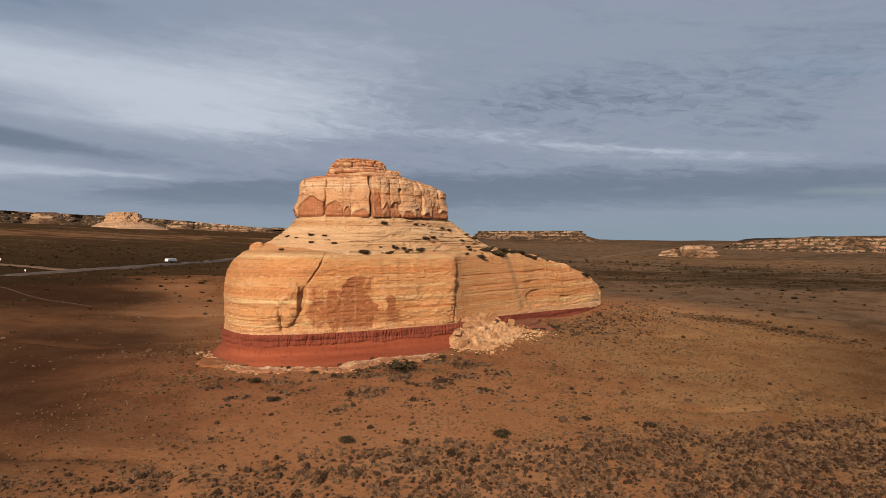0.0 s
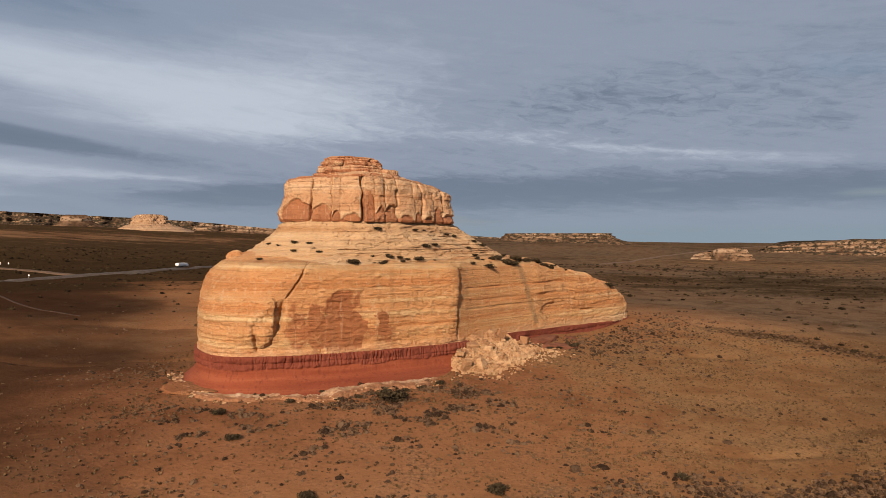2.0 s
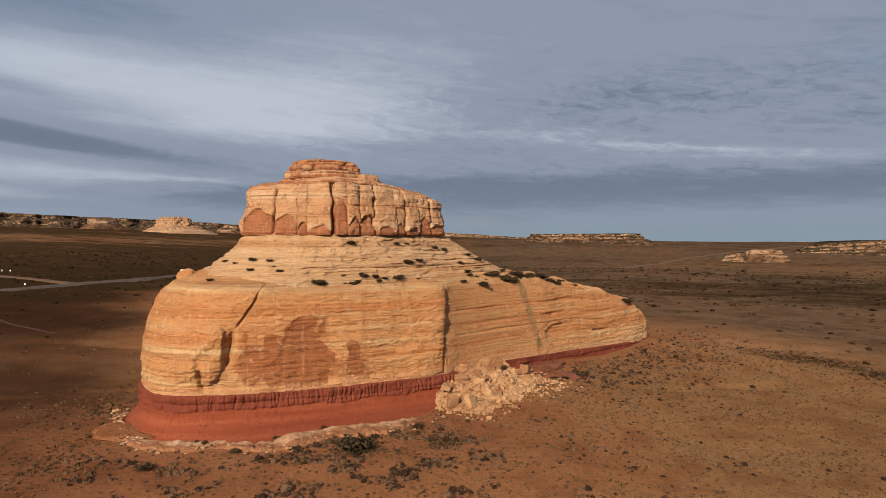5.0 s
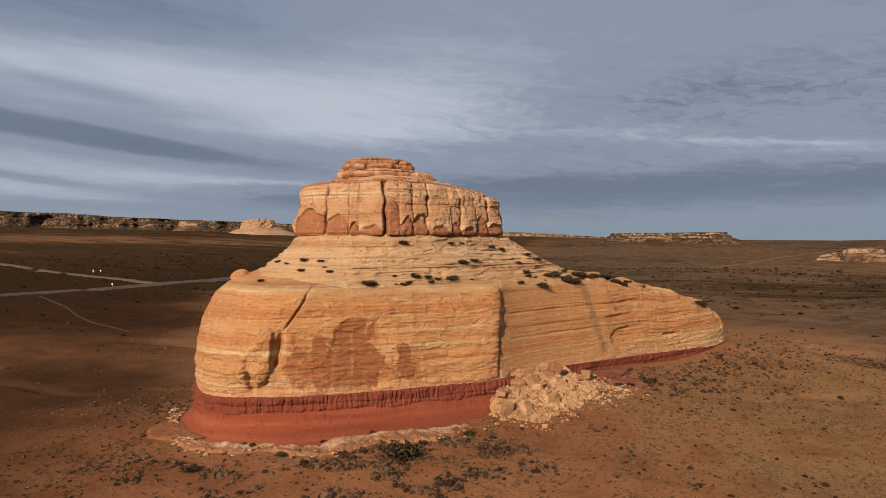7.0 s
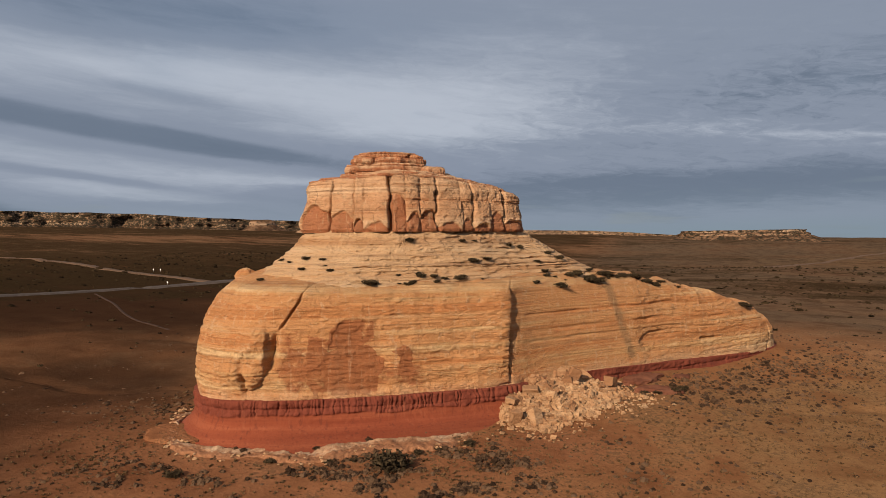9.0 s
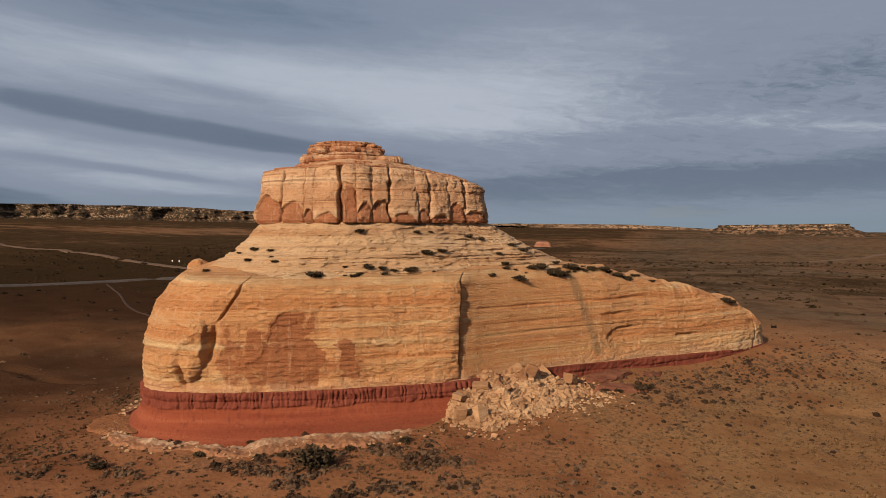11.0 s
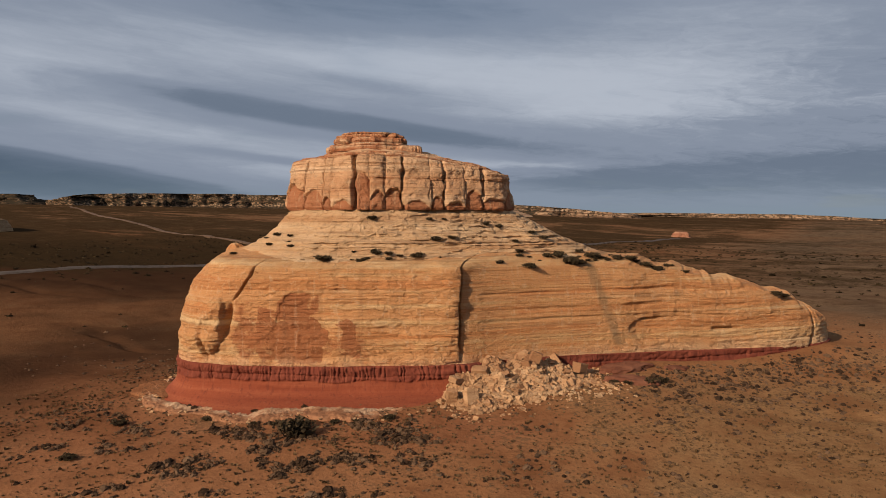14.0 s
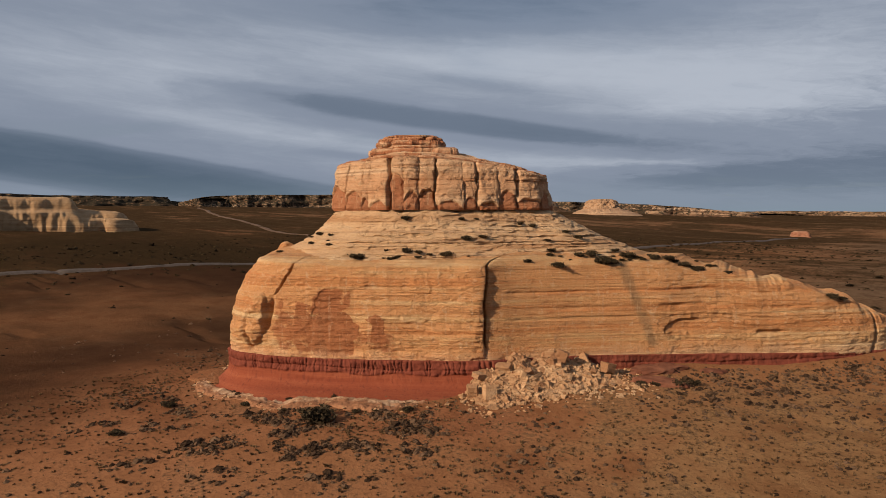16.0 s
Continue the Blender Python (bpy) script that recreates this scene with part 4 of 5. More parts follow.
# ---- far mesas and knolls ----
def mesa(name, outline, base, crest, label, mat=None, cliffs=((0.45, 0.62), (0.78, 1.0)), spread=60.0, rough=9.0, seed=0, category="mesa", n_u=420, dome=0.0, wood_shade=0.25, heart=None, flute=0.10, blocky=0.0):
    """A flat-topped hill: talus between bands of cliff. outline is the crest's edge, anticlockwise."""
    k = len(outline)
    t = np.linspace(0, k, n_u, endpoint=False)
    xy0 = ring(outline, t)
    nn = outward(xy0)
    s = np.concatenate([[0], np.cumsum(np.linalg.norm(np.diff(xy0, axis=0), axis=1))])
    L = spread
    xy0 = xy0 + nn * (rough * fbm(s / (L * 1.1), 0, 0, 4, 81 + seed))[:, None]
    if np.ndim(crest):
        crest = ring(crest, t)
    rows, cl, tr = [], [], []
    vs = np.linspace(-0.35, 1, 46)
    run = []
    for v in vs:
        inside = any(a <= v <= b for a, b in cliffs)
        run.append(0.04 if inside else 1.0)
    run = np.cumsum(np.array(run)[::-1])[::-1]
    run = (run - run[-1]) / (run[0] - run[-1])
    for v, o in zip(vs, run):
        inside = float(any(a <= v <= b for a, b in cliffs))
        z = base + (crest - base) * v + 0.03 * (crest - base) * fbm(s / L, 0, 1.0, 3, 83 + seed)
        d = o * spread * (1 + 0.35 * fbm(s / (L * 0.7), v, 2.0, 3, 84 + seed)) + flute * rough * fbm(s / (L * 0.12), v * 6, 3.0, 3, 85 + seed) + 0.35 * rough * fbm(s / (L * 0.5), z / (L * 0.22), 4.0, 3, 87 + seed) - dome * max(0.0, (v - 0.25) / 0.75) ** 2.2
        if blocky:
            d = d + blocky * plates(s / 14, z / 7, 1.5, 88 + seed, 3.0) + 0.5 * blocky * plates(s / 5, z / 2.5, 2.5, 89 + seed, 3.0)
        rows.append(np.column_stack([xy0 + nn * d[:, None], z]))
        cl.append(np.full(n_u, inside))
        tr.append(np.full(n_u, wood_shade))
    xy0 = rows[-1][:, :2]
    c = np.array(heart) if heart else xy0.mean(0)
    for f in (0.03, 0.15, 0.4, 0.8, 1.0):
        xy = xy0 * (1 - f) + c * f
        rows.append(np.column_stack([xy, crest * (1 - f) + np.mean(crest) * f + 0.04 * (crest - base) * fbm(xy[:, 0] / L, xy[:, 1] / L, 1.0, 3, 86 + seed)]))
        cl.append(np.zeros(n_u))
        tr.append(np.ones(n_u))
    ob = sheet(name, np.stack(rows), mat or mat_mesa, fields=dict(cliff=np.stack(cl), trees_shade=np.stack(tr)))
    return tagged(ob, label, category)


# The two long left mesas get extra dark cover as painted cloud shade.
mesa("mesa", [(-2900, 300), (-2250, 560), (-2220, 900), (-2060, 1180), (-2200, 1330), (-2700, 1500)], 100, 141, "long dark mesa with a thin cliff band", seed=1, spread=90, rough=40, cliffs=((0.55, 0.72), (0.9, 1.0)), wood_shade=0.75)
mesa("mesa", [(-2600, 1750), (-1985, 1300), (-1930, 1400), (-1740, 1650), (-1440, 1840), (-1210, 1970), (-1050, 2060), (-800, 2170), (-620, 2240), (-700, 2550), (-1600, 2750), (-2500, 2500)], 80, (140, 132, 146, 150, 142, 127, 121, 105, 84, 82, 96, 130), "long mesa with pale cliff bands under dark junipers", seed=2, spread=90, rough=40, n_u=900, heart=(-1900, 2300), wood_shade=0.6)
mesa("butte", [(-705, 1500), (-690, 1462), (-650, 1465), (-625, 1490), (-640, 1520), (-685, 1525)], 64, (99, 101, 102, 102, 100, 99), "pale far butte with a rounded top and a skirt of talus", seed=3, spread=80, rough=12, cliffs=((0.50, 0.96),), category="butte", dome=9, wood_shade=0.0, mat=mat_cream, blocky=2.0)
mesa("butte", [(-955, 1690), (-940, 1660), (-915, 1665), (-905, 1690), (-930, 1710)], 88, 110, "small pale far butte before the long mesa", seed=4, spread=38, rough=5, cliffs=((0.35, 0.8),), category="butte", dome=6, wood_shade=0.1)
mesa("mesa", [(-620, 1700), (-600, 1655), (-530, 1690), (-440, 1740), (-470, 1830), (-600, 1850)], 60, (92, 90, 83, 75, 75, 82), "low pale mesa running out beside the far butte", seed=5, spread=40, rough=12)
mesa("mesa", [(85, 1640), (100, 1610), (200, 1595), (290, 1585), (300, 1640), (200, 1720), (100, 1700)], 46, 65, "low flat mesa with pale ledges", seed=6, spread=45, rough=10, wood_shade=0.4)
mesa("mesa", [(545, 1320), (560, 1295), (650, 1250), (760, 1190), (900, 1150), (1000, 1300), (800, 1450), (600, 1400)], 22, (40, 44, 50, 51, 52, 51, 50, 48), "broad low mesa of stacked pale ledges", seed=7, spread=55, rough=14, cliffs=((0.1, 0.18), (0.3, 0.38), (0.52, 0.62), (0.76, 0.88)), wood_shade=0.42)
mesa("rock_knoll", [(340, 1120), (362, 1094), (394, 1084), (414, 1092), (412, 1112), (388, 1122)], 15, (27, 35, 37, 34, 34, 33), "rounded pale rock knoll on the plain", seed=8, spread=13, rough=6, cliffs=((0.0, 0.3), (0.4, 0.6), (0.7, 0.95)), dome=8, category="rock", wood_shade=0.12, n_u=200)
mesa("rock_knoll", [(-190, 1142), (-186, 1133), (-171, 1136), (-168, 1145), (-180, 1150)], 29, 38, "small red rock knoll on the plain", seed=9, spread=7, rough=1.5, cliffs=((0.2, 0.9),), dome=4, category="rock", mat=mat_redrock, n_u=160)
mesa("cliff_outcrop", [(-660, 150), (-600, 250), (-582, 305), (-572, 335), (-566, 350), (-564, 357), (-560, 374), (-557, 388), (-585, 398), (-650, 350), (-720, 260)], 43, (72, 72, 71.5, 71.5, 70.5, 62, 60.5, 59.5, 57, 66, 72), "cream sandstone outcrop with a broken, spotted top", seed=10, spread=16, rough=1.2, cliffs=((-0.3, 0.5), (0.62, 0.9)), dome=2.5, category="rock outcrop", mat=mat_outcrop, n_u=700, flute=0.0, blocky=0.25)
mesa("far_ridge", [(-1300, 3700), (-900, 3640), (-500, 3700), (-100, 3750), (300, 3800), (200, 4100), (-900, 4100)], 20, (112, 110, 105, 88, 60, 60, 108), "far low ridge on the skyline", seed=11, spread=120, rough=25, wood_shade=0.4)


# ---- roads and tracks ----
def strip(name, pts, width, mat, label, lift=0.25, category="road"):
    """A road laid on the ground along a line of points."""
    p = np.array(pts, float)
    t = np.linspace(0, len(p) - 1.001, 40 * len(p))
    i, f = np.floor(t).astype(int), t - np.floor(t)
    g = np.concatenate([[2 * p[0] - p[1]], p, [2 * p[-1] - p[-2]]])
    a, b, c, d = g[i], g[i + 1], g[i + 2], g[np.minimum(i + 3, len(g) - 1)]
    f = f[:, None]
    xy = 0.5 * (2 * b + (c - a) * f + (2 * a - 5 * b + 4 * c - d) * f * f + (3 * b - a - 3 * c + d) * f ** 3)
    dr = np.gradient(xy, axis=0)
    dr /= np.linalg.norm(dr, axis=1, keepdims=True)
    nn = np.stack([-dr[:, 1], dr[:, 0]], 1)
    rows = []
    crown = land(xy[:, 0], xy[:, 1])
    for k in np.linspace(-1, 1, 7):
        q = xy + nn * (k * width / 2 * (1 + 0.12 * fbm(t * 3, k, 0, 2, 90)))[:, None]
        edge_drop = 1.4 if abs(k) > 0.99 else 0.0
        z = np.maximum(land(q[:, 0], q[:, 1]), crown - 0.1) + lift - edge_drop
        rows.append(np.column_stack([q, z]))
    return tagged(sheet(name, np.stack(rows), mat, closed_u=False), label, category, kind="structure")


ROAD_LINE = [(-300, 60), (-284, 150), (-279, 202), (-267, 250), (-259, 319), (-243, 380), (-222, 424), (-196, 470), (-178, 560), (-165, 700), (-150, 1000)]
strip("road", ROAD_LINE, 9.5, mat_asphalt, "two-lane desert highway, pale worn asphalt", 0.6)
strip("dirt_road", [(-224, 428), (-265, 446), (-327, 459), (-407, 486), (-520, 525), (-680, 600), (-845, 682), (-1090, 806), (-1517, 1038)], 9, mat_dirt, "pale dirt road leaving the highway", 0.4)
strip("dirt_track", [(-236, 352), (-200, 322), (-165, 292), (-133, 273)], 1.7, mat_track, "faint two-wheel dirt track", 0.12)
strip("gravel_road", [(110, 740), (167, 861), (250, 1040), (333, 1221), (511, 1455), (700, 1700)], 9, mat_dirt, "straight gravel road across the far plain", 0.5)


# ---- pale ledge round the red foot ----
TL = np.linspace(0.2, 7.5, 700)
fl = ring(FOOT, TL)
dl = np.gradient(fl, axis=0)
dl /= np.linalg.norm(dl, axis=1, keepdims=True)
nl = np.stack([dl[:, 1], -dl[:, 0]], 1)
sl = np.concatenate([[0], np.cumsum(np.linalg.norm(np.diff(fl, axis=0), axis=1))])
reach = np.interp(TL, [0.2, 1, 2, 3, 4, 5, 6, 7, 7.5], [4.5, 5.4, 6.2, 6.8, 9.6, 10.6, 11.6, 10.6, 7.5]) + 1.6 * fbm(sl / 9, 0, 0, 3, 95) + 0.7 * fbm(sl / 1.6, 0, 1, 3, 96)
fade = step(0.2, 0.9, TL) * (1 - step(6.4, 7.5, TL))
rows = []
for f in np.linspace(0, 1, 40):
    up_ = -0.35 + 0.85 * step(0.0, 0.45, f) if f < 0.94 else 0.4 - 1.3 * ((f - 0.94) / 0.06) ** 1.5
    off = 2.6 + (reach * (0.35 + 0.65 * fade) - 2.6) * f
    xy = fl + nl * off[:, None]
    z = land(xy[:, 0], xy[:, 1]) + (up_ * fade - 0.25 * (1 - fade)) * (1 + 0.6 * fbm(sl / 4, f, 0, 2, 97)) + 0.12 * fbm(xy[:, 0] / 0.8, xy[:, 1] / 0.8, 0, 3, 98) + 0.15 * plates(xy[:, 0] / 3.2, xy[:, 1] / 3.2, 0.5, 94, 2.5) * (f < 0.96) + 0.05 * plates(xy[:, 0] / 0.8, xy[:, 1] / 0.8, 1.5, 93)
    rows.append(np.column_stack([xy, z]))
under(butte, sheet("pale_ledge", np.stack(rows)[::-1], mat_paleledge, closed_u=False, fields=dict(bare=np.stack([np.clip(1.15 - 1.1 * abs(f - 0.55) / 0.45 + 0 * sl, 0, 1) for f in np.linspace(0, 1, len(rows))]))), "bleached ragged ledge round the foot of the rock")


# ---- fallen rock below the cleft ----
def boulder_mesh(name, seed, lx, ly, lz):
    rnd = random.Random(seed)
    bm = bmesh.new()
    for sx in (-1, 1):
        for sy in (-1, 1):
            for sz in (-1, 1):
                cut = rnd.random() < 0.35
                for c in range(2 if cut else 1):
                    v = Vector((sx, sy, sz))
                    for axis_ in range(3):
                        v[axis_] *= rnd.uniform(0.45, 0.75) if cut and axis_ == (c + seed) % 3 else rnd.uniform(0.78, 1.0)
                    bm.verts.new((v.x * lx / 2, v.y * ly / 2, v.z * lz / 2))
    hull = bmesh.ops.convex_hull(bm, input=bm.verts)
    bmesh.ops.delete(bm, geom=[e for e in hull["geom_interior"] if isinstance(e, bmesh.types.BMVert)], context="VERTS")
    bmesh.ops.bevel(bm, geom=list(bm.edges), offset=0.02 * min(lx, ly, lz), segments=1, affect="EDGES")
    me = bpy.data.meshes.new(name)
    bm.to_mesh(me)
    bm.free()
    me.materials.append(mat_boulder)
    return me


HEAP_A, HEAP_B = np.array([2.6, 190.6]), np.array([25.0, 219.0])
HEAP_D = (HEAP_B - HEAP_A) / np.linalg.norm(HEAP_B - HEAP_A)
HEAP_N = np.array([HEAP_D[1], -HEAP_D[0]])
HEAP_L = float(np.linalg.norm(HEAP_B - HEAP_A))


def heap_height(a, b):
    """Height of the heap over the ground, a metres along the wall and b out from it."""
    a, b = np.asarray(a, float), np.asarray(b, float)
    top_ = 5.2 * step(-4.0, 3.5, a) * (1 - step(14.0, 28.0, a)) * (0.82 + 0.18 * np.cos(a * 0.9))
    out = 12.5 - 0.17 * a
    return top_ * np.clip(1 - np.clip(b, 0, None) / out, 0, 1) ** 1.15


av, bv = np.linspace(-5, 31, 70), np.linspace(-3, 15, 50)
A, B = np.meshgrid(av, bv)
HX, HY = HEAP_A[0] + HEAP_D[0] * A + HEAP_N[0] * B, HEAP_A[1] + HEAP_D[1] * A + HEAP_N[1] * B
hh = heap_height(A, B)
HZ = land(HX, HY) + np.where(hh > 0.02, hh * (1 + 0.18 * fbm(A / 2, B / 2, 0, 3, 99)) - 0.35, -1.2)
mound = tagged(sheet("rubble_mound", np.stack([HX, HY, HZ], -1), mat_boulder, closed_u=False), "heap of crushed pale sandstone below the cleft", "rubble", kind="stuff")

rnd = random.Random(11)
kinds = [boulder_mesh("boulder", 300 + k, *(1.0 * f for f in size)) for k, size in enumerate([(1.2, 1, 0.5), (1.3, 0.8, 0.4), (1, 0.5, 1.2), (1.5, 1, 0.4), (0.9, 0.8, 0.8), (1.2, 0.5, 0.8), (0.9, 0.55, 1.4), (1.6, 0.8, 0.6)])]


def boulder_at(x, y, z, size, turn, tip, lean_, kind, label="angular pale sandstone boulder in the rockfall"):
    ob = new("boulder", kinds[kind])
    ob.matrix_world = pose(x, y, z, tip, lean_, turn) @ Matrix.Diagonal((size, size, size, 1))
    return tagged(ob, label, "boulder", "fallen boulders")


for x, y, z, size, turn, tip, lean_, kind, label in (
        (5.2, 185.0, 16.3, 2.5, 30, 28, 0, 6, "tall pale slab leaning in the rockfall"), (8.8, 185.2, 16.6, 2.6, 60, -24, 8, 2, "flat-faced pale slab in the rockfall"),
        (13.4, 201.2, 20.8, 2.8, 20, 8, 22, 6, "tall pointed block on top of the rockfall"), (20.0, 207.3, 19.2, 2.7, 70, 0, 10, 4, "rounded dark-sided block at the wall"),
        (6.6, 192.4, 20.0, 2.4, 15, 20, 0, 1, "broken block jammed under the cleft"), (3.9, 188.6, 18.6, 2.2, 80, 10, 5, 0, "broken block jammed under the cleft")):
    boulder_at(x, y, z, size, turn, tip, lean_, kind, label)
count = 0
while count < 290:
    a, b = rnd.uniform(-3, 27), rnd.uniform(-1, 13.5)
    h = float(heap_height(a, b))
    if h < 0.15 and rnd.random() > 0.12:
        continue
    size = min(1.7, 0.58 * rnd.paretovariate(2.4)) * (1.15 if h > 2 else 0.9)
    x, y = HEAP_A + HEAP_D * a + HEAP_N * b
    boulder_at(x, y, float(land(x, y)) + h + 0.12 * size - (0.1 if h > 0.1 else 0.0), size, rnd.uniform(0, 360), rnd.uniform(-55, 55), rnd.uniform(-40, 40), rnd.randrange(8))
    count += 1


def scatter(name, templates, rows, mat, label, category):
    """One mesh of many small copies: rows of x, y, z, size, height factor, turn, template."""
    VV, FF, base = [], [], 0
    rows = np.asarray(rows, float)
    for k, (tv, tf) in enumerate(templates):
        r = rows[rows[:, 6].astype(int) == k]
        if not len(r):
            continue
        c, s = np.cos(r[:, 5])[:, None], np.sin(r[:, 5])[:, None]
        x, y, z = tv[:, 0][None], tv[:, 1][None], tv[:, 2][None]
        P = np.stack([(x * c - y * s) * r[:, 3:4] + r[:, 0:1], (x * s + y * c) * r[:, 3:4] + r[:, 1:2], z * r[:, 3:4] * r[:, 4:5] + r[:, 2:3]], -1)
        VV.append(P.reshape(-1, 3))
        FF.append((tf[None] + (np.arange(len(r)) * len(tv))[:, None, None] + base).reshape(-1, tf.shape[1]))
        base += len(r) * len(tv)
    return tagged(polys(name, np.concatenate(VV), np.concatenate(FF), mat), label, category, kind="stuff")


def stone_template(seed):
    r = np.random.RandomState(seed)
    v = np.array([(x, y, z) for x in (-1, 1) for y in (-1, 1) for z in (-1, 1)], float) * 0.5 * r.uniform(0.55, 1.0, (8, 3))
    f = np.array([(0, 1, 3, 2), (4, 6, 7, 5), (0, 4, 5, 1), (2, 3, 7, 6), (0, 2, 6, 4), (1, 5, 7, 3)])
    tilt = np.array(Euler(r.uniform(-0.6, 0.6, 3)).to_matrix())
    return v @ tilt.T, f


stones = []
r_ = np.random.RandomState(5)
while len(stones) < 5200:
    a, b = r_.uniform(-5, 30), r_.uniform(-1, 16)
    h = float(heap_height(a, b))
    if h < 0.1 and r_.rand() > 0.15 * math.exp(-max(0, b - 9) / 3):
        continue
    x, y = HEAP_A + HEAP_D * a + HEAP_N * b
    stones.append((x, y, float(land(x, y)) + h + 0.02, min(1.3, 0.28 * (1 + r_.pareto(2.6))), 0.8, r_.uniform(0, 6.28), r_.randint(6)))
for k in range(90):
    t = r_.uniform(0.3, 7.4)
    i = int((t - 0.2) / 7.3 * 699)
    o = reach[i] - abs(r_.normal(0.0, 1.6)) + 0.5
    x, y = fl[i] + nl[i] * o
    stones.append((x, y, float(land(x, y)) + 0.45 * (o < reach[i]), r_.uniform(0.25, 1.0), 0.5, r_.uniform(0, 6.28), r_.randint(6)))
scatter("rubble", [stone_template(k) for k in range(6)], stones, mat_boulder, "loose pale stones spilling from the rockfall", "rubble")


# ---- worn red ledges beside the rockfall ----
def red_ledge(cx, cy, length, width_, height_, turn, seed, mat, label):
    u = np.linspace(0, 2 * math.pi, 160, endpoint=False)
    c, s = math.cos(radians(turn)), math.sin(radians(turn))
    rows = []
    for v in np.linspace(0, 1, 16):
        k = (1.25 - 0.25 * v ** 0.5 if v < 0.85 else 1.0 - (v - 0.85) * 3.0) * (1 + 0.30 * fbm(np.cos(u) * 2, np.sin(u) * 2, v * 1.5, 4, 110 + seed))
        x, y = np.cos(u) * length / 2 * k, np.sin(u) * width_ / 2 * k
        x, y = cx + x * c - y * s, cy + x * s + y * c
        rows.append(np.column_stack([x, y, land(x, y) - 0.5 + (height_ + 0.5) * min(1, v / 0.85) + 0.1 * fbm(x, y, v, 2, 111)]))
    rows.append(np.column_stack([np.full(160, cx), np.full(160, cy), np.full(160, float(land(cx, cy)) + height_ + 0.05)]))
    return tagged(sheet("mudstone_ledge", np.stack(rows), mat, fields=dict(band=np.full((17, 160), 0.8), red=np.ones((17, 160)))), label, "rock ledge", "red ledges")


for row in ((26.0, 215.6, 10, 3.6, 0.8, 52, 1), (29.5, 210.2, 9, 3.0, 0.8, 22, 2), (34, 223.5, 5, 1.6, 0.4, 50, 3)):
    red_ledge(*row, mat_wornred, "low worn ledge of brick red mudstone")
red_ledge(-51.5, 168.8, 13.5, 8.5, 0.65, -28, 4, mat_ground, "smooth low platform of packed red soil below the rock")


# ---- knob on the shoulder ----
def knob(x, y, z, size, seed, label):
    """A weathered round boss of rock, its foot sunk in the ledge."""
    u = np.linspace(0, 2 * math.pi, 72, endpoint=False)
    rows = []
    for e in np.linspace(-0.7, 1.5, 30):
        k = math.cos(e) * (1 + 0.20 * fbm(np.cos(u) * 1.3, np.sin(u) * 1.3, e * 1.5, 4, 130 + seed) - 0.07 * np.exp(-((e - 0.35 - 0.1 * np.sin(u)) / 0.07) ** 2))
        rows.append(np.column_stack([x + size * 1.15 * np.cos(u) * k, y + size * np.sin(u) * k, z + size * 0.95 * (np.full(72, math.sin(e)) + 0.04 * fbm(np.cos(u) * 3, np.sin(u) * 3, e, 3, 131 + seed))]))
    return tagged(sheet("boulder", np.stack(rows), mat_wall), label, "boulder")


knob(-47.6, 184.6, 40.9, 1.75, 1, "weathered round sandstone knob on the shoulder of the butte")


# ---- scrub ----
def inside_rock(x, y, grow=3.5):
    poly = np.array(FOOT)
    c = poly.mean(0)
    poly = poly + (poly - c) / np.linalg.norm(poly - c, axis=1, keepdims=True) * grow
    hit = np.zeros(np.shape(x), bool)
    for (x0, y0), (x1, y1) in zip(poly, np.roll(poly, -1, 0)):
        cross = ((y0 > y) != (y1 > y)) & (x < (x1 - x0) * (y - y0) / (y1 - y0 + 1e-12) + x0)
        hit ^= cross
    return hit


def bush_template(seed, leaves, leaf):
    """A low dome of twiggy leaf clumps over a lumpy core; quads, unit radius."""
    r = np.random.RandomState(seed)
    V, F = [], []
    nu, nv = 5, 3
    for j in range(nv):
        for i in range(nu):
            a, e = 2 * math.pi * (i + 0.5 * j) / nu, (0.0, 0.62, 1.25)[j]
            k = r.uniform(0.7, 0.98)
            V.append((math.cos(a) * math.cos(e) * k, math.sin(a) * math.cos(e) * k, math.sin(e) * k * 0.8 - (0.12 if j == 0 else 0)))
    for j in range(nv - 1):
        for i in range(nu):
            F.append((j * nu + i, j * nu + (i + 1) % nu, (j + 1) * nu + (i + 1) % nu, (j + 1) * nu + i))
    F.append((10, 11, 12, 13)), F.append((10, 12, 13, 14))
    for k in range(leaves):
        a, e = r.uniform(0, 2 * math.pi), math.asin(r.uniform(0.0, 1.0))
        c = np.array([math.cos(a) * math.cos(e), math.sin(a) * math.cos(e), math.sin(e) * 0.85]) * r.uniform(0.6, 1.0)
        up_ = c / np.linalg.norm(c) + r.normal(0, 0.35, 3) + np.array([0, 0, 0.35])
        up_ /= np.linalg.norm(up_)
        side = np.cross(up_, r.normal(0, 1, 3))
        side /= np.linalg.norm(side)
        w, h = leaf * r.uniform(0.3, 0.5), leaf * r.uniform(0.45, 0.95)
        b = len(V)
        V += [tuple(c - side * w * 0.6), tuple(c + side * w * 0.6), tuple(c + side * w + up_ * h), tuple(c - side * w + up_ * h * 0.8)]
        F.append((b, b + 1, b + 2, b + 3))
    return np.array(V, float), np.array(F)


